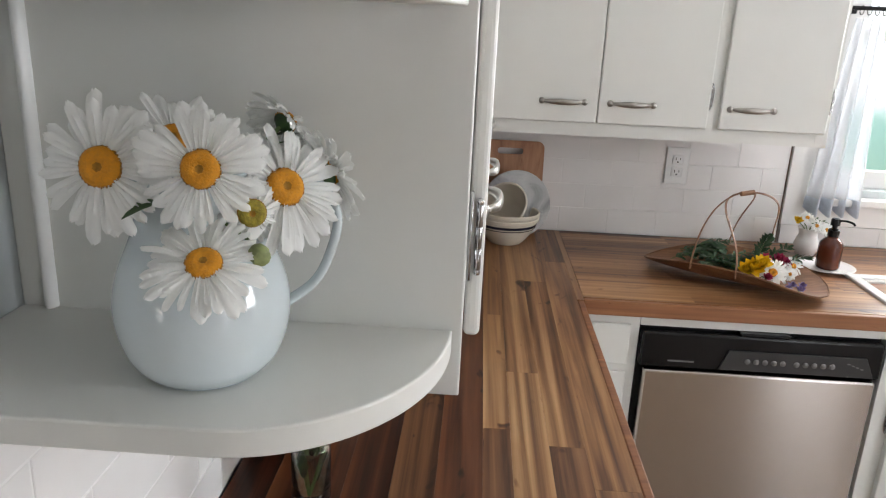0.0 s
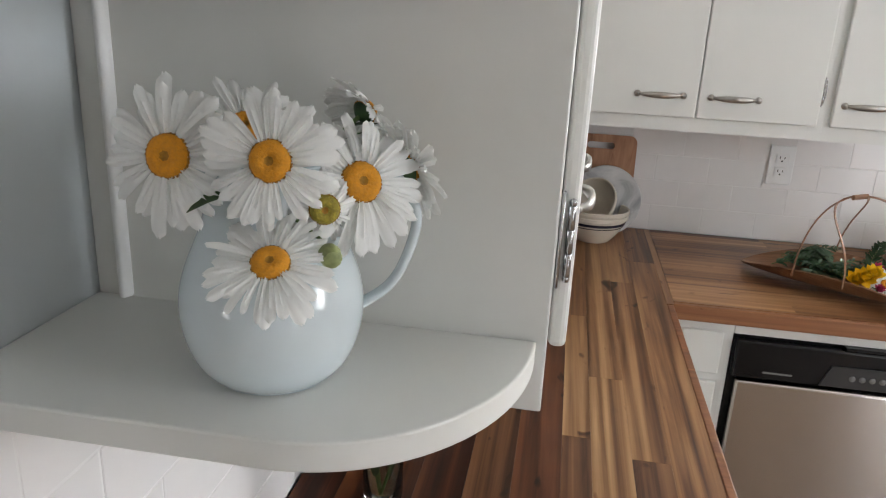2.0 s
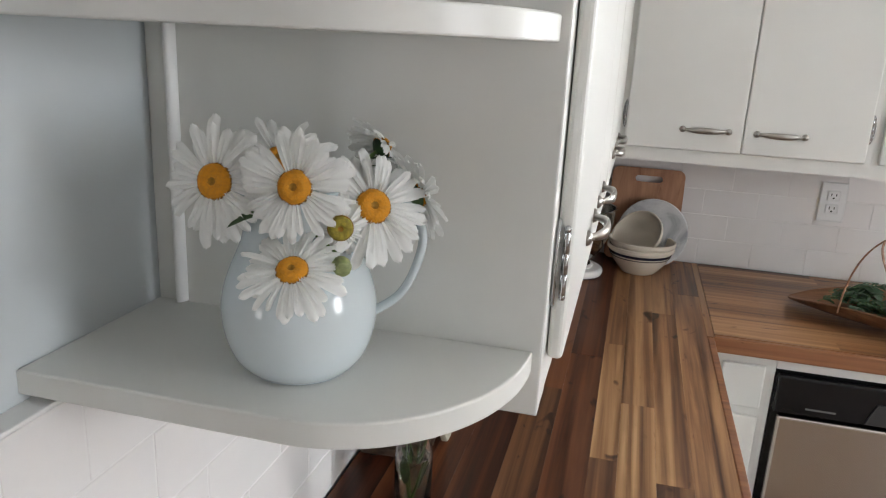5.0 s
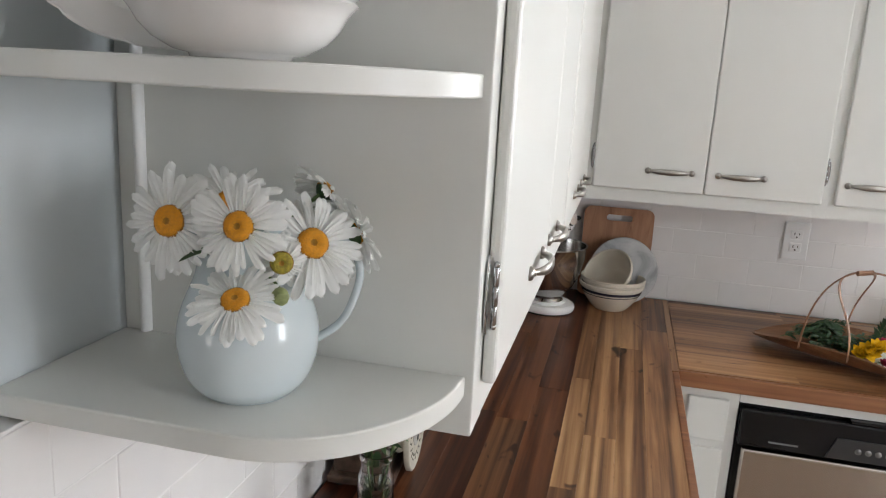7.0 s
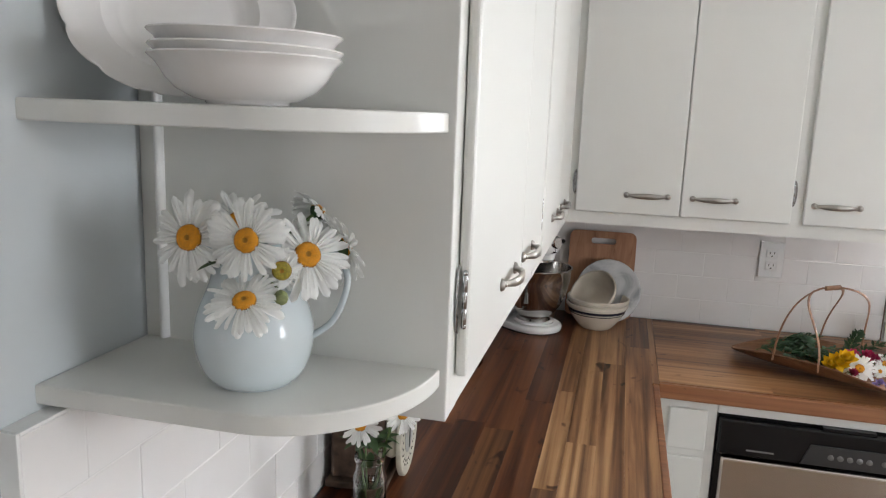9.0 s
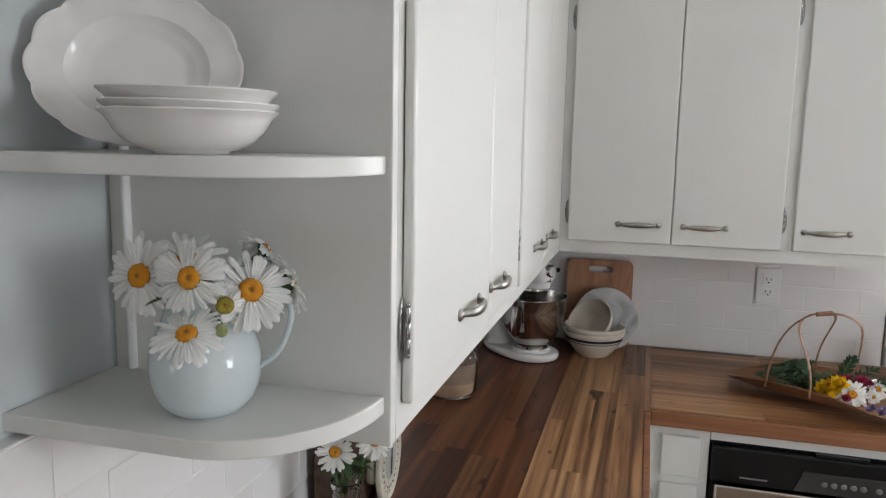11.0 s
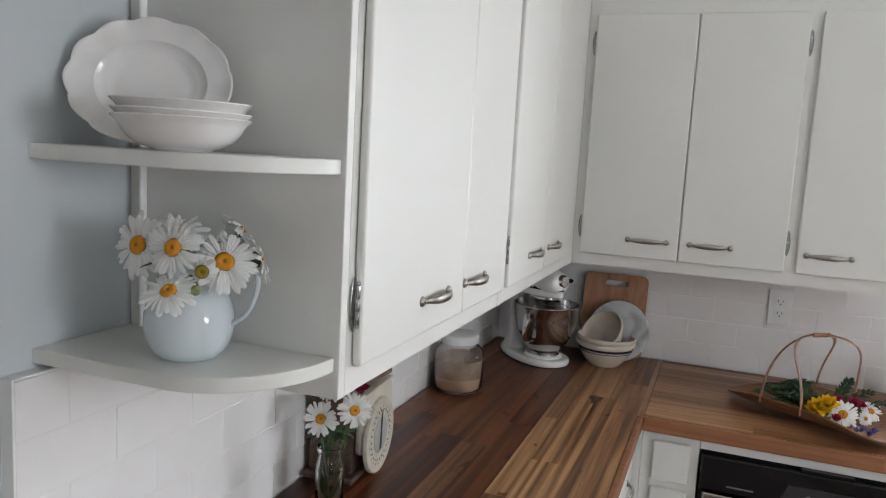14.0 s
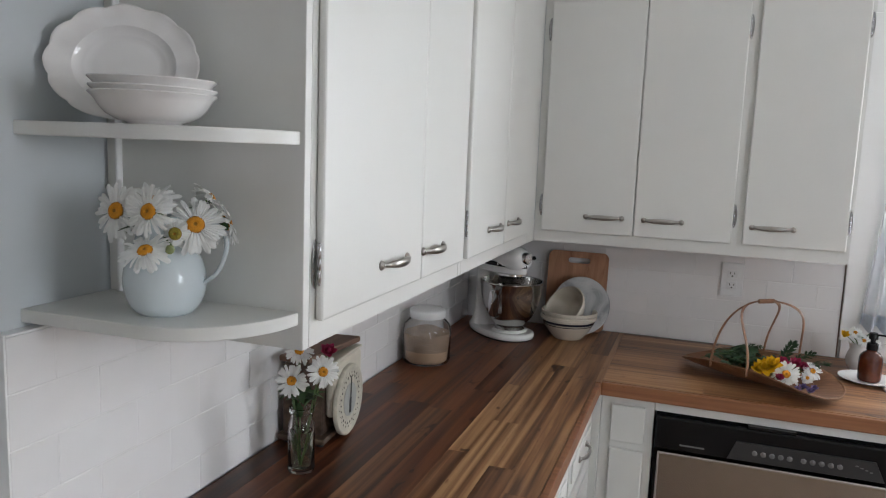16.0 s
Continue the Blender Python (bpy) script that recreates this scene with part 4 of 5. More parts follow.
solo("wooden_board", box(-0.035, 0.040, -0.105, 0.105, 0.0, 0.013, 0.003), M_PLANK, "small worn wooden board lying on the kitchen scale", "board", m=pose(0.105, -1.300, COUNTER + 0.191, 0, -3, -4))

# jar of batter
M_RESIDUE = mottled("dried_batter_film", (0.66, 0.50, 0.37), 0.6, amount=0.2, scale=40)
film_mix = node(M_RESIDUE, "ShaderNodeMixShader", Fac=0.5)
film_see = node(M_RESIDUE, "ShaderNodeBsdfTransparent")
film_noise = node(M_RESIDUE, "ShaderNodeTexNoise", Scale=45, Detail=5)
link(M_RESIDUE, ramp(M_RESIDUE, film_noise.outputs["Fac"], [(0.35, (0.35, 0.35, 0.35)), (0.62, (0.9, 0.9, 0.9))]), film_mix.inputs["Fac"])
link(M_RESIDUE, film_see.outputs[0], film_mix.inputs[1]), link(M_RESIDUE, bsdf(M_RESIDUE).outputs[0], film_mix.inputs[2])
link(M_RESIDUE, film_mix.outputs[0], M_RESIDUE.node_tree.nodes["Material Output"].inputs["Surface"])
jar = thing("glass_jar", "large glass jar half full of beige batter with a white lid", "jar", pose(0.117, -0.665, COUNTER) @ Matrix.Diagonal((1.07, 1.07, 0.95, 1)))
jo = [(0, 0), (0.055, 0.0), (0.064, 0.004), (0.068, 0.014), (0.068, 0.105), (0.064, 0.124), (0.053, 0.137), (0.048, 0.142), (0.048, 0.152), (0.045, 0.152), (0.045, 0.142), (0.050, 0.135), (0.061, 0.122), (0.0645, 0.105), (0.0645, 0.015), (0.06, 0.008), (0, 0.008)]
part("jar_glass", lathe(jo, 48), M_GLASS, jar)
part("residue", lathe([(0.0638, 0.044), (0.0642, 0.046), (0.0642, 0.096), (0.0638, 0.097)], 40, close=False), M_RESIDUE, jar, "thin cloudy film of dried batter")
part("batter", lathe([(0, 0.0085), (0.059, 0.0085), (0.0635, 0.016), (0.0635, 0.044), (0.060, 0.047), (0, 0.046)], 40), M_BATTER, jar, "beige batter")
part("lid", lathe([(0, 0.172), (0.046, 0.172), (0.0495, 0.169), (0.0505, 0.164), (0.0505, 0.147), (0.0495, 0.145), (0, 0.1525)], 48, 1, 48, 0.004), M_PLASTIC, jar, "ribbed white plastic lid")

# stand mixer: its head points along local +x
mx = thing("stand_mixer", "white stand mixer with a polished steel bowl", "stand mixer", pose(0.2123, -0.2217, COUNTER, 0, 0, -34))
oval = [(0.146 * (abs(math.cos(a)) ** 0.9) * (1 if math.cos(a) > 0 else -1) + 0.016, 0.080 * math.sin(a) * (1.0 + 0.28 * math.cos(a))) for a in [2 * math.pi * k / 48 for k in range(48)]]
part("base", extrude_outline(oval, 0.004, 0.026, 0.008), M_MIXER, mx)
part("foot_ring", extrude_outline([(x * 0.93, y * 0.93) for x, y in oval], 0.0, 0.0045), M_RUBBER, mx)
part("pedestal", merged(moved(lathe([(0.046, 0.0), (0.032, 0.05), (0.028, 0.12), (0.032, 0.20), (0.0, 0.201)], 28, 1.2), pose(-0.062, 0, 0.024))), M_MIXER, mx)
head = [(0.0, -0.125), (0.022, -0.122), (0.042, -0.105), (0.052, -0.06), (0.054, 0.0), (0.052, 0.06), (0.048, 0.10), (0.038, 0.128), (0.024, 0.138), (0.0, 0.140)]
hd = part("motor_head", moved(lathe(head, 36, 1.06), pose(0.0, 0, 0.274, 0, 90, 0) @ Matrix.Diagonal((0.92, 1, 1, 1))), M_MIXER, mx)
band = [(0.139 * math.cos(a), 0.0585 * math.sin(a)) for a in [2 * math.pi * k / 64 for k in range(64)]]
part("trim_band", extrude_outline(band, 0.2500, 0.2655, 0.001), M_BLACK, hd, "black band round the motor head")
part("chin", extrude_outline([(x * 0.96, y * 0.95) for x, y in band], 0.2270, 0.2495, 0.004), M_MIXER, hd)
part("chin_ring", lathe([(0, 0.0), (0.046, 0.0), (0.049, 0.002), (0.049, 0.008), (0, 0.008)], 40), M_CHROME, hd, "chrome trim ring", pose(0.078, 0, 0.2185))
for k in range(9):
    a = radians(-66 + 9.0 * k)
    part("name_mark", box(-0.0020, 0.0020, -0.0006, 0.0006, 0.2545, 0.2610), M_PLASTIC, hd, "", pose(0.1394 * math.cos(a), 0.0589 * math.sin(a), 0, 0, 0, math.degrees(math.atan2(-math.cos(a) * 0.0585, math.sin(a) * 0.139)) + 180))
part("hub", moved(lathe([(0, 0.02), (0.016, 0.02), (0.019, 0.017), (0.020, 0.0), (0, 0.0)], 24), pose(0.130, 0, 0.284, 0, 90, 0)), M_CHROME, hd, "chrome attachment hub")
part("hub_knob", moved(lathe([(0, 0.022), (0.006, 0.021), (0.0075, 0.016), (0.005, 0.0), (0, 0)], 14), pose(0.140, 0.018, 0.284, -90, 0, 0)), M_BLACK, hd, "black hub knob")
part("planetary", lathe([(0, 0.0), (0.030, 0.0), (0.044, 0.008), (0.047, 0.014), (0.047, 0.04), (0, 0.04)], 32), M_CHROME, hd, "chrome beater hub", pose(0.072, 0, 0.186))
part("beater_shaft", lathe([(0, -0.06), (0.005, -0.06), (0.006, 0.0), (0, 0)], 14), M_CHROME, hd, "", pose(0.072, 0, 0.187))
BX = 0.072
M_BOWLSTEEL = mottled("satin_bowl_steel", (0.46, 0.45, 0.44), 0.13, 1.0, amount=0.08, scale=30, fine=300)
bowl = part("mixing_bowl", lathe([(0, 0.0), (0.050, 0.0), (0.052, 0.004), (0.046, 0.012), (0.052, 0.020), (0.075, 0.045), (0.094, 0.085), (0.104, 0.130), (0.107, 0.165), (0.1105, 0.168), (0.1105, 0.171), (0.1060, 0.170), (0.102, 0.130), (0.090, 0.085), (0.070, 0.045), (0.0, 0.022)], 56), M_BOWLSTEEL, mx, "polished steel mixing bowl", pose(BX, 0, 0.030, 0, 0, 14))
part("bowl_handle", sweep(curve_points([(0.011, -0.105, 0.150), (0.013, -0.130, 0.148), (0.014, -0.140, 0.110), (0.013, -0.128, 0.066), (0.010, -0.090, 0.060)], 6), 0.017, 0.005, 10, (1, 0, 0)), M_CHROME, bowl)
part("bowl_clamp", lathe([(0.060, 0.0), (0.062, 0.006), (0.056, 0.010), (0, 0.010)], 32), M_MIXER, mx, "", pose(BX, 0, 0.024))

# nested stoneware bowls
swp = [(0, 0), (0.047, 0.0), (0.050, 0.003), (0.062, 0.018), (0.078, 0.042), (0.088, 0.068), (0.092, 0.080), (0.0965, 0.082), (0.0970, 0.092), (0.0945, 0.0945), (0.0900, 0.092), (0.084, 0.068), (0.072, 0.040), (0.055, 0.016), (0.04, 0.007), (0, 0.006)]
swp = [(r, z * 0.88) for r, z in swp]
for k, m in enumerate((pose(0.460, -0.170, COUNTER), pose(0.4605, -0.1705, COUNTER + 0.0165, 0, 1.0, 30))):
    sb_ = thing("mixing_bowl", "cream stoneware bowl with a dark stripe below its rim", "bowl", m, "stoneware bowls")
    part("body", lathe(swp, 56), M_STONEWARE, sb_)
    for z0, z1, r in (((0.0575, 0.0655, 0.0892), (0.050, 0.0525, 0.0850)) if k == 0 else ((0.060, 0.0630, 0.0893),)):
        part("stripe", lathe([(r - 0.004, z0), (r, z0), (r + 0.0022, z1), (r - 0.002, z1)], 56), M_STRIPE, sb_)
tb = thing("mixing_bowl", "small cream stoneware bowl tilted inside the others", "bowl", facing((0.472, -0.138, COUNTER + 0.074), (-0.45, -0.66, 0.60)), "stoneware bowls")
part("body", moved(lathe(swp, 48), Matrix.Scale(0.82, 4)), M_STONEWARE, tb)


def rounded_rect(w, h, r, n=6):
    pts = []
    for cx, cy, a0 in ((w - r, r, -90), (w - r, h - r, 0), (r, h - r, 90), (r, r, 180)):
        for k in range(n + 1):
            a = radians(a0 + 90 * k / n)
            pts.append((cx + r * math.cos(a), cy + r * math.sin(a)))
    return pts


# cutting board with a hand slot, leaning on the tiles
def slab_with_slot(w, h, t, sx0, sx1, sy0, sy1, r=0.02):
    outer = rounded_rect(w, h, r, 8)
    n = len(outer)
    hole = [(sx0 + x, sy0 + y) for x, y in rounded_rect(sx1 - sx0, sy1 - sy0, (sy1 - sy0) / 2 - 0.0005, 8)]
    rows = [[(x, y, 0) for x, y in outer], [(x, y, t) for x, y in outer], [(x, y, t) for x, y in hole], [(x, y, 0) for x, y in hole]]
    bm = grid_mesh(rows, closed_u=True, closed_v=True)
    bmesh.ops.recalc_face_normals(bm, faces=bm.faces[:])
    return smooth(bm, 40)


solo("cutting_board", slab_with_slot(0.215, 0.285, 0.018, 0.070, 0.150, 0.243, 0.262, 0.022), M_CUT, "brown wooden cutting board with a hand slot leaning on the tiles", "cutting board", m=pose(0.353, -0.052, COUNTER + 0.002) @ pose(0, 0, 0, 82, 0, 0))
solo("marble_board", extrude_outline([(0.103 * math.cos(2 * math.pi * k / 64), 0.103 * math.sin(2 * math.pi * k / 64)) for k in range(64)], 0, 0.014, 0.003), M_MARBLE, "round grey-veined marble board leaning behind the bowls", "board", m=pose(0.490, -0.098, COUNTER + 0.1025) @ pose(0, 0, 0, 78, 0, -6))

# ---- trug basket of cut flowers ----
BK = pose(1.055, -0.425, COUNTER, 0, 0, -31.6)
bk = thing("flower_basket", "shallow bent-wood trug basket with two hoop handles", "basket", BK)
rows_o, rows_i = [], []
BL, BW = 0.236, 0.119


def trug_width(u):
    return BW * max(0.012, 1 - abs(u) ** (2.4 if u < 0 else 5.0)) ** (0.62 if u < 0 else 0.5)


def trug_height(u, v):
    return 0.005 + 0.012 * u * u + 0.056 * abs(v) ** 2.0 * (1 - abs(u) ** 2.2)


for i in range(41):
    q = -1 + 2 * i / 40
    w = trug_width(q)
    rows_o.append([(q * BL, -w + 2 * w * j / 14, trug_height(q, -1 + 2 * j / 14)) for j in range(15)])
    rows_i.append([(q * (BL - 0.003), (-w + 2 * w * j / 14) * 0.97, trug_height(q, -1 + 2 * j / 14) + 0.0045) for j in range(15)])
rim_pts = [r[0] for r in rows_o] + [r[-1] for r in rows_o[::-1]]
part("tray", smooth(merged(grid_mesh(rows_o), grid_mesh(rows_i)), 70), M_BASKET, bk)
part("rim", sweep([Vector(p) + Vector((0, 0, 0.003)) for p in rim_pts + rim_pts[:1]], 0.0045, 0.0035, 8), M_BASKET, bk)
for un, uf in ((-0.080, -0.045), (0.035, 0.062)):
    near = Vector((un, -trug_width(un / BL) - 0.002, 0.046))
    far = Vector((uf, trug_width(uf / BL) + 0.002, 0.046))
    top = Vector((0.0 if un < 0 else 0.006, 0.020, 0.240))
    hoop = []
    for k in range(33):
        a = math.pi * k / 32
        p = near.lerp(far, (1 - math.cos(a)) / 2)
        mid = near.lerp(far, 0.5)
        q = math.sin(a) ** 0.72
        hoop.append(Vector((p.x + (top.x - mid.x) * q ** 2.2 + (-0.020 if un < 0 else -0.052) * math.sin(2 * a) * math.sin(a), p.y + (top.y - mid.y) * q, p.z + (top.z - near.z) * q)))
    part("handle", sweep(hoop, 0.0125, 0.004, 8, (0, 1, 0)), M_BASKET, bk, "bent wooden hoop handle")
part("binding", sweep([(-0.006, -0.012, 0.239), (0.016, 0.030, 0.240)], 0.013, 0.009, 10), M_BASKET, bk)


def in_basket(u, v, z):
    return BK @ Vector((u, v, z))


BG = "cut flowers in the basket"
ruffle_bloom("yellow_flower", (1.068, -0.524, 0.978), (0.1, -0.8, 0.6), 0.033, M_YELLOW, 21, "bright yellow ruffled flower", BG, stem=in_basket(-0.06, -0.01, 0.03))
ruffle_bloom("yellow_flower", (1.086, -0.530, 0.992), (-0.1, -0.7, 0.7), 0.028, M_YELLOW, 22, "bright yellow ruffled flower", BG, stem=in_basket(-0.06, 0.0, 0.03))
ruffle_bloom("yellow_flower", (1.056, -0.520, 0.972), (-0.3, -0.7, 0.5), 0.026, M_YELLOW, 23, "bright yellow ruffled flower", BG, stem=in_basket(-0.06, 0.0, 0.03))
for k, (x, y, z, r) in enumerate([(1.115, -0.470, 0.985, 0.022), (1.150, -0.470, 0.985, 0.024), (1.105, -0.53, 0.957, 0.016), (1.175, -0.455, 0.975, 0.020)]):
    ruffle_bloom("pink_flower", (x, y, z), (0.1, -0.6, 0.7), r, M_PINK, 30 + k, "magenta flower lying in the basket", BG, stem=in_basket(-0.03, 0.02, 0.03))
for k, (x, y, z, r) in enumerate([(1.165, -0.540, 0.942, 0.014), (1.180, -0.555, 0.937, 0.015), (1.150, -0.555, 0.938, 0.013), (1.195, -0.53, 0.94, 0.013)]):
    ruffle_bloom("lilac_flower", (x, y, z), (0.1, -0.5, 0.8), r, M_LILAC, 40 + k, "small lilac flower lying in the basket", BG, 18)
daisy((1.124, -0.516, 0.968), (-0.1, -0.85, 0.5), 1.10, in_basket(-0.05, 0, 0.035), 51, group=BG)
daisy((1.196, -0.462, 0.972), (0.3, -0.8, 0.5), 0.80, in_basket(-0.02, 0, 0.035), 52, group=BG)
daisy((1.182, -0.482, 0.956), (0.2, -0.9, 0.3), 0.55, in_basket(-0.02, 0, 0.035), 53, group=BG)
rng = random.Random(5)


def fern(at, yaw, tilt, L, seed):
    r2 = random.Random(seed)
    f = thing("fern_sprig", "dark green leafy sprig lying in the basket", "sprig", pose(*at, 0, tilt, yaw), BG)
    spine = curve_points([(0, 0, 0), (L * 0.5, 0, 0.008), (L, r2.uniform(-0.01, 0.01), 0.0)], 8)
    part("stem", sweep(spine, 0.0018, None, 6), M_STEM, f)
    bms = []
    for k in range(16):
        s = 0.12 + 0.86 * k / 16
        p = spine[min(len(spine) - 1, int(s * len(spine)))]
        ll = 0.030 * math.sin(math.pi * (0.25 + 0.7 * s)) * r2.uniform(0.8, 1.2)
        for side in (-1, 1):
            bms.append(moved(leaf_blade(ll, 0.007, 0.3, 0.2), Matrix.Translation(p) @ pose(0, 0, 0, r2.uniform(-30, 30), r2.uniform(-30, 10), side * r2.uniform(38, 66))))
    part("frond", merged(*bms), M_FERN, f)
    return f


for k in range(18):
    u, v = -0.15 + 0.19 * rng.random(), rng.uniform(-0.06, 0.075)
    p = in_basket(u, v, 0.040 + 0.02 * rng.random())
    fern(p, -31.5 + rng.uniform(-50, 40), rng.uniform(-14, 4), rng.uniform(0.07, 0.12), k)
fern(in_basket(0.05, 0.05, 0.05), 40, -62, 0.085, 71)
fern(in_basket(0.07, 0.06, 0.05), 10, -40, 0.08, 72)
fern(in_basket(0.10, 0.05, 0.05), -20, -25, 0.09, 73)
for k in range(3):
    solo("broad_leaf", leaf_blade(0.085, 0.045, 0.15), M_FERN, "broad dark green leaf lying in the basket", "leaf", BG, m=Matrix.Translation(in_basket(-0.03 - 0.04 * k, 0.02 + 0.01 * k, 0.060)) @ pose(0, 0, 0, 20, -12, 100 - 50 * k))

# ---- beside the sink ----
solo("plate", lathe([(0, 0.004), (0.045, 0.004), (0.060, 0.008), (0.078, 0.0125), (0.079, 0.0115), (0.062, 0.005), (0.048, 0.0), (0, 0)], 56), M_PORCELAIN, "small white plate under the soap bottle", "plate", m=pose(1.372, -0.268, COUNTER))
so = thing("soap_bottle", "amber glass soap bottle with a black pump", "soap dispenser", pose(1.376, -0.268, COUNTER + 0.0045))
part("bottle_glass", lathe([(0, 0), (0.028, 0.0), (0.0315, 0.004), (0.032, 0.010), (0.032, 0.066), (0.030, 0.075), (0.022, 0.085), (0.0145, 0.090), (0.0135, 0.098), (0.0, 0.098)], 40), mottled("amber_glass_filled", (0.095, 0.020, 0.008), 0.08, amount=0.3, scale=30), so, "dark amber glass")
part("collar", lathe([(0.0155, 0.094), (0.0155, 0.112), (0.012, 0.115), (0.007, 0.116), (0.007, 0.124), (0.0125, 0.126), (0.0125, 0.142), (0.010, 0.145), (0, 0.145)], 28), M_BLACK, so, "black pump head")
part("spout", sweep(curve_points([(0.008, 0, 0.139), (0.03, -0.004, 0.139), (0.046, -0.008, 0.134), (0.050, -0.009, 0.128)], 5), 0.006, None, 10), M_BLACK, so)
sp = thing("small_pitcher", "small white pitcher of mixed flowers behind the soap bottle", "pitcher", pose(1.368, -0.135, COUNTER))
part("body", lathe([(0, 0), (0.022, 0.0), (0.026, 0.004), (0.034, 0.020), (0.036, 0.034), (0.031, 0.052), (0.026, 0.064), (0.028, 0.078), (0.032, 0.086), (0.030, 0.086), (0.024, 0.066), (0.033, 0.034), (0.02, 0.006), (0, 0.006)], 36), M_PORCELAIN, sp)
part("handle", sweep(curve_points([(0.027, 0, 0.072), (0.046, 0, 0.072), (0.052, 0, 0.050), (0.034, 0, 0.026)], 6), 0.007, 0.005, 10, (0, 1, 0)), M_PORCELAIN, sp)
SG = "flowers in the small white pitcher"
SN = (1.368, -0.135, 0.97)
daisy((1.372, -0.170, 1.012), (0.1, -0.9, 0.4), 0.62, SN, 61, group=SG)
daisy((1.405, -0.165, 1.000), (0.3, -0.9, 0.3), 0.60, SN, 62, group=SG)
daisy((1.350, -0.150, 1.030), (-0.1, -0.7, 0.7), 0.62, SN, 63, group=SG)
ruffle_bloom("yellow_flower", (1.322, -0.155, 1.020), (-0.3, -0.7, 0.5), 0.017, M_YELLOW, 64, "pale yellow flower in the small pitcher", SG, 18, SN)
for k in range(7):
    solo("pitcher_leaf", leaf_blade(0.045, 0.012, 0.3, 0.2), M_LEAF, "green leaf in the small white pitcher", "leaf", SG, m=pose(1.375, -0.14, 0.995 + 0.004 * k, 0, -55 + 6 * k, 51 * k))

# cafe curtain on a black rod with rings
rod = thing("curtain_rod", "black iron curtain rod across the window", "curtain rod")
part("rod", sweep([(1.40, -0.05, 1.628), (2.56, -0.05, 1.628)], 0.011, None, 12), M_IRON, rod)
for x in (1.415, 2.545):
    part("bracket", box(x - 0.006, x + 0.006, -0.05, -0.018, 1.612, 1.622, 0.001), M_IRON, rod)
for k in range(8):
    x = 1.435 + 0.022 * k
    part("ring", sweep([(x, -0.05 + 0.0125 * math.sin(2 * math.pi * j / 20), 1.622 + 0.0125 * math.cos(2 * math.pi * j / 20)) for j in range(21)], 0.0025, None, 6, (1, 0, 0)), M_IRON, rod)


def curtain(name, x0, x1, folds, label):
    rows, rows2 = [], []
    for i in range(26):
        s = i / 25
        z = 1.600 - 0.575 * s
        row = []
        for j in range(65):
            u = j / 64
            amp = (0.010 + 0.014 * s)
            x = x0 + (x1 - x0) * u - 0.045 * s * (1 - u) + 0.035 * s * u
            row.append((x, -0.047 + amp * math.sin(u * folds * 2 * math.pi + 0.6 * s) + 0.004 * math.sin(7 * u + 3 * s), z + (0.010 * math.sin(u * folds * 2 * math.pi + 1) if s > 0.93 else 0)))
        rows.append(row)
    c = thing(name, label, "curtain")
    part("cloth", smooth(grid_mesh(rows[:24]), 80), M_TOWEL, c)
    part("hem", smooth(grid_mesh(rows[23:]), 80), M_HEM, c, "blue grey hem")
    return c


curtain("curtain", 1.425, 1.515, 4, "sheer white cafe curtain with a blue grey hem")
curtain("curtain", 2.40, 2.52, 4, "sheer white cafe curtain with a blue grey hem")

# ---- worktops of glued staves ----
def worktop(name, label, x0, x1, y0, y1, along, material, bands, skip=None):
    """Staves side by side with fine joints over a core."""
    top = thing(name, label, "worktop", kind="structure")
    rng = random.Random(len(bands) * 7 + int(x1 * 100))
    part("core", box(x0 + 0.002, x1 - 0.002, y0 + 0.002, y1 - 0.002, COUNTER - 0.038, COUNTER - 0.006), M_WOODE, top)
    a0, a1 = (x0, x1) if along == "x" else (y0, y1)
    b0, b1 = (y0, y1) if along == "x" else (x0, x1)
    b = b0
    while b < b1 - 0.004:
        w = rng.uniform(0.034, 0.070)
        if b1 - (b + w) < 0.02:
            w = b1 - b
        a = a0
        first = rng.uniform(0.25, 1.3)
        while a < a1 - 0.004:
            ln = first if a == a0 else rng.uniform(0.45, 1.1)
            if a1 - (a + ln) < 0.1:
                ln = a1 - a
            g = 0.00010
            p0, p1, q0, q1 = a + g, a + ln - g, b + g, b + w - g
            pieces = [(p0, p1, q0, q1)]
            if skip and p1 > skip[0] and p0 < skip[1] and q1 > skip[2] and q0 < skip[3]:
                pieces = [(p0, skip[0], q0, q1), (skip[1], p1, q0, q1)]
                if q0 < skip[2]:
                    pieces.append((max(p0, skip[0]), min(p1, skip[1]), q0, skip[2]))
                if q1 > skip[3]:
                    pieces.append((max(p0, skip[0]), min(p1, skip[1]), skip[3], q1))
            for e0, e1, f0, f1 in pieces:
                if e1 - e0 > 0.004 and f1 - f0 > 0.001:
                    dz = rng.uniform(-0.00005, 0.00005)
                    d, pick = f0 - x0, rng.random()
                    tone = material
                    # tone follows distance from the wall: cabinet shade painted in, plus random staves
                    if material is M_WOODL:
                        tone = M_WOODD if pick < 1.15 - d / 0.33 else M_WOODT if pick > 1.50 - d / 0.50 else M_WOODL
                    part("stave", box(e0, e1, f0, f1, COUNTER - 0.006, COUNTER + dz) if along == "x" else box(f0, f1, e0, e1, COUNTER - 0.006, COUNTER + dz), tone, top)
            a += ln
        b += w
    for e in bands:
        part("edge_band", box(*e, COUNTER - 0.038, COUNTER - 0.0003, 0.0025), M_WOODE, top)
    return top


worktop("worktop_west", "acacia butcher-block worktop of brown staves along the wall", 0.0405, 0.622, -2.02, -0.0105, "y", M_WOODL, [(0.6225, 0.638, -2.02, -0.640)])
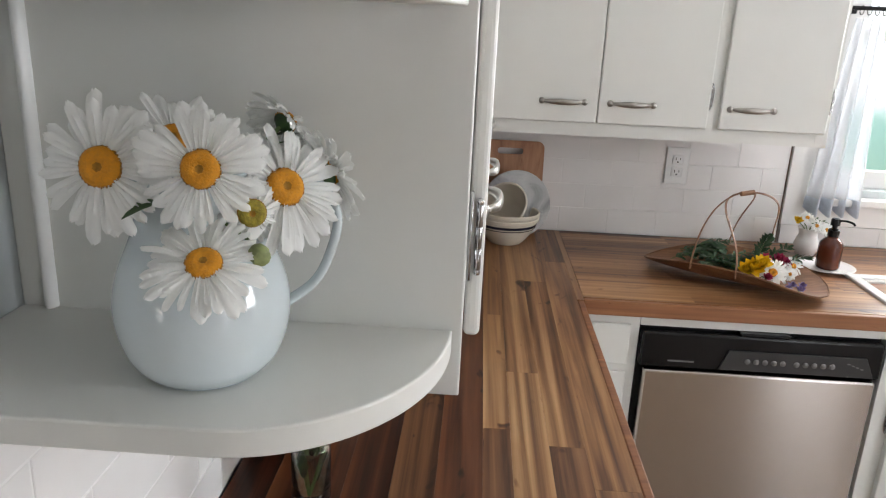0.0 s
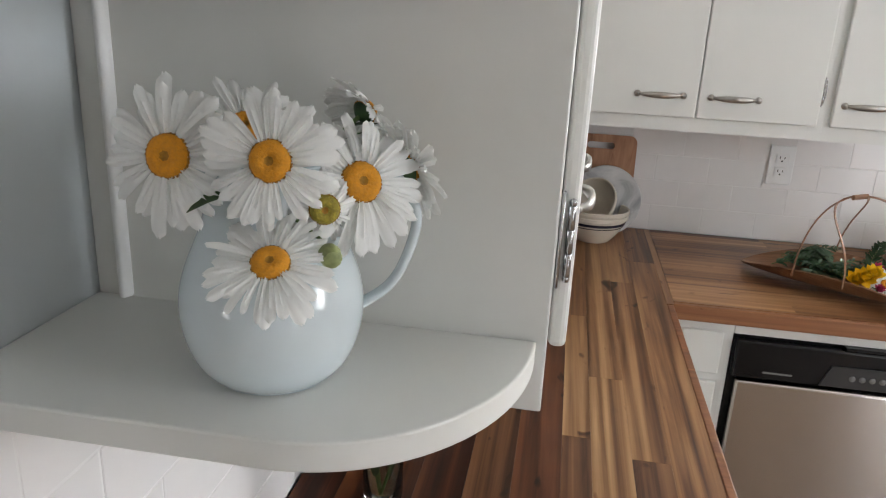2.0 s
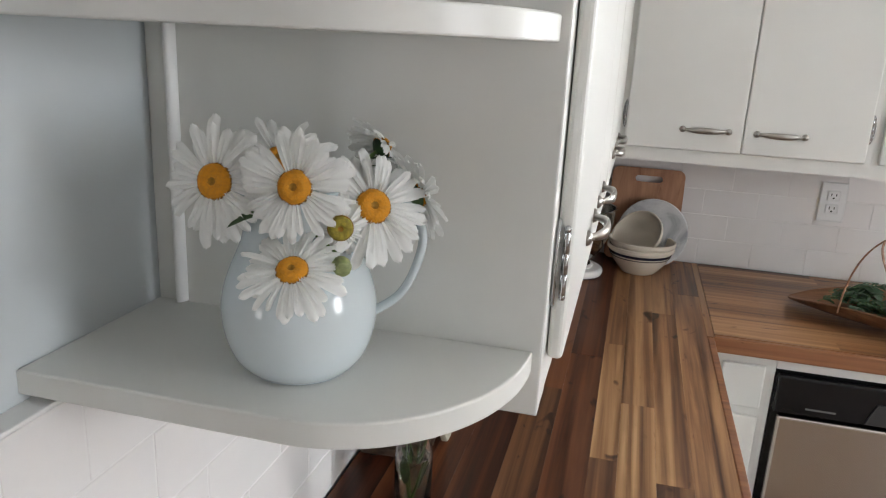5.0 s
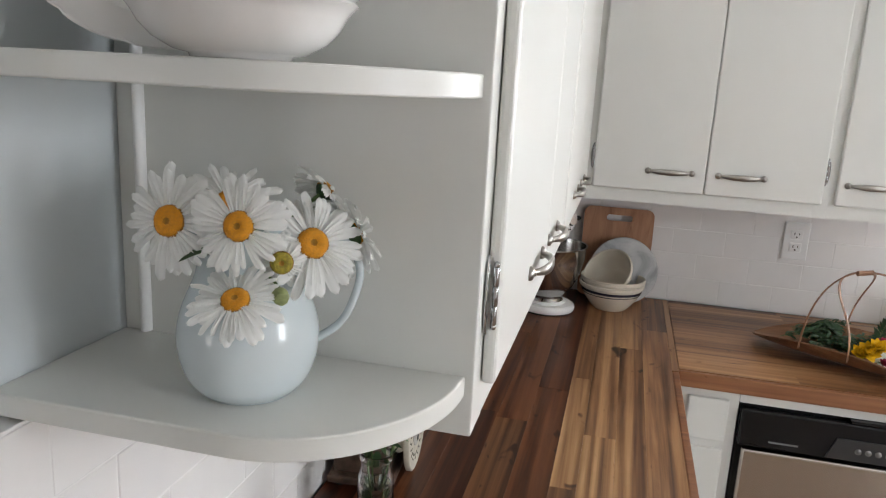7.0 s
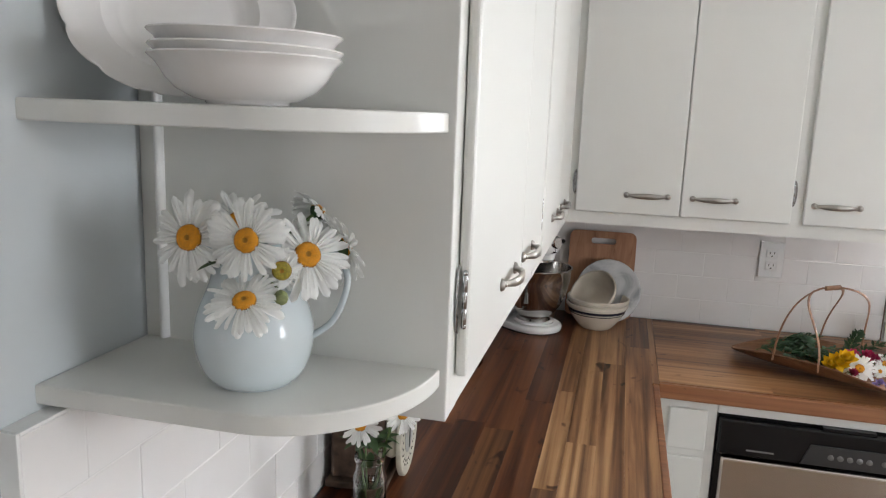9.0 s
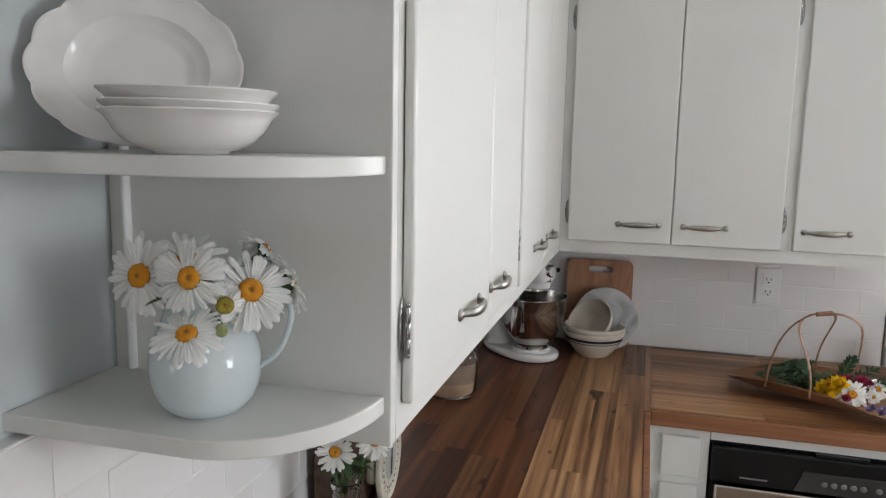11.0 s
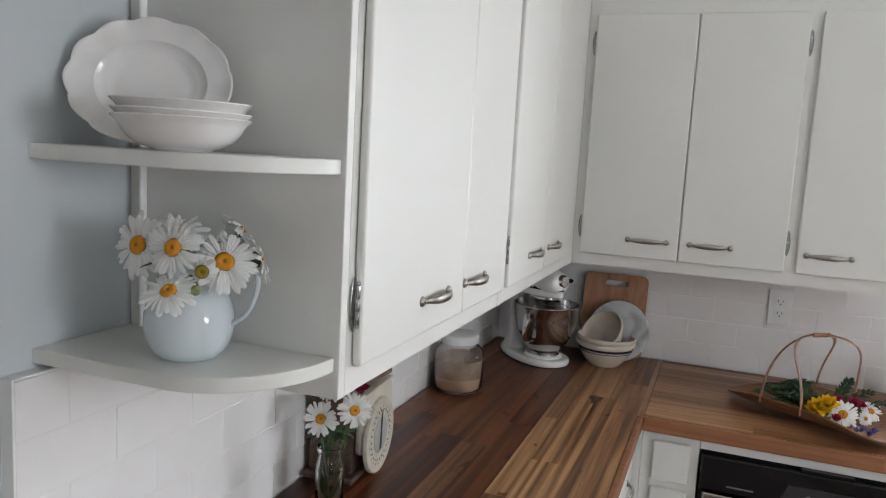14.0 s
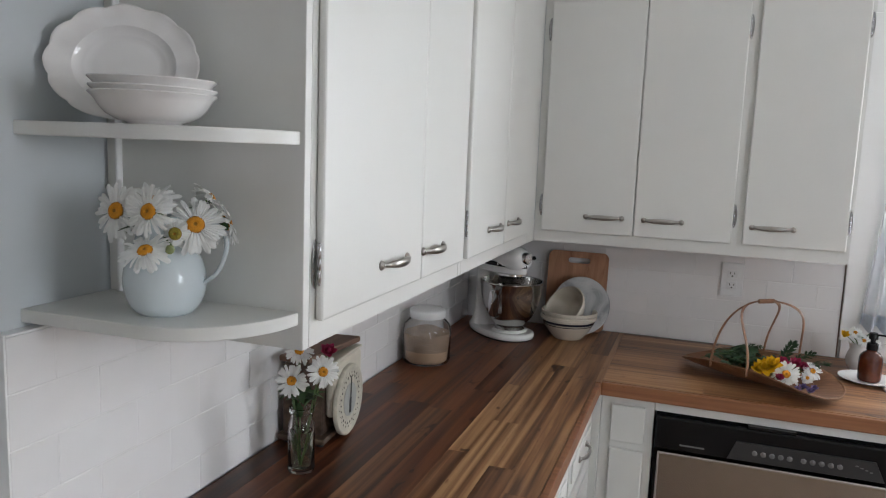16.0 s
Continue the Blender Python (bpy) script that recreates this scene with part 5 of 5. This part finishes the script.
worktop("worktop_north", "acacia butcher-block worktop of brown staves below the window", 0.6395, 2.40, -0.620, -0.0105, "x", M_WOODB, [(0.6385, 2.40, -0.636, -0.6205)], (1.41, 2.175, -0.565, -0.33))
part("edge_band", box(0.6225, 0.638, -0.6395, -0.0105, COUNTER - 0.038, COUNTER - 0.0002), M_WOODL, bpy.data.objects["worktop_west"])


# ---- tiles, last ----
def tile_mesh(w, h, t=0.0075):
    bm = box(0, w, -t, 0, 0, h, 0.0008, 1)
    d = bpy.data.meshes.new("tile")
    bm.to_mesh(d)
    bm.free()
    d.materials.append(M_TILE)
    return d


def tiled(name, label, u0, u1, z0, z1, place, first_full, reverse, back=-0.0004):
    """Running bond of 152 x 76 mm tiles, counted from one end."""
    bs = thing(name, label, "backsplash", place, kind="structure")
    part("grout", box(u0, u1, -0.0073, back, z0, z1), M_GROUT, bs)
    meshes, pitch, row = {}, 0.1545, 0.0775
    z, k = z1, 0
    rng = random.Random(9)
    while z > z0 + 0.012:
        h = min(0.0757, z - z0 - 0.001)
        start = 0.0 if (k % 2 == 0) == first_full else -pitch / 2
        u = start
        while u < (u1 - u0) - 0.008:
            a, b = max(0, u), min(u1 - u0, u + 0.1525)
            if b - a > 0.008:
                key = (round(b - a, 4), round(h, 4))
                if key not in meshes:
                    meshes[key] = tile_mesh(*key)
                ob = new("tile", meshes[key])
                ob.parent = bs
                ua = u0 + a if not reverse else u1 - b
                ob.matrix_basis = pose(ua, -0.0008 + rng.uniform(-0.0004, 0.0004), z - h, rng.uniform(-0.15, 0.15), 0, rng.uniform(-0.12, 0.12))
            u += pitch
        z -= row
        k += 1
    return bs


tiled("backsplash_west", "glossy white subway tile backsplash with pale grout", 0.0, 2.011, COUNTER + 0.001, 1.288, pose(LWALL + 0.012, -2.013, 0) @ turn, False, False, 0.0117)
tiled("backsplash_north", "glossy white subway tile backsplash with pale grout", 0.040, 1.326, COUNTER + 0.001, 1.2995, pose(0, 0, 0), False, True)
tiled("backsplash_sill", "single row of white subway tile below the window sill", 1.337, 2.60, COUNTER + 0.001, 0.972, pose(0, 0, 0), True, False)
solo("tile_edge", merged(box(LWALL, 0.039, -2.017, -2.0135, COUNTER, 1.292, 0.001), box(LWALL, 0.039, -2.0130, -1.814, 1.2885, 1.292, 0.001)), M_TRIM, "white edge trim round the tiles", "trim", kind="structure")
solo("tile_edge_north", box(1.3265, 1.3293, -0.0105, 0.0, COUNTER + 0.001, 1.2995, 0.0008), mat("bronze_strip", (0.20, 0.14, 0.11), 0.45, 0.3), "bronze metal edge strip beside the window casing", "trim", kind="structure")
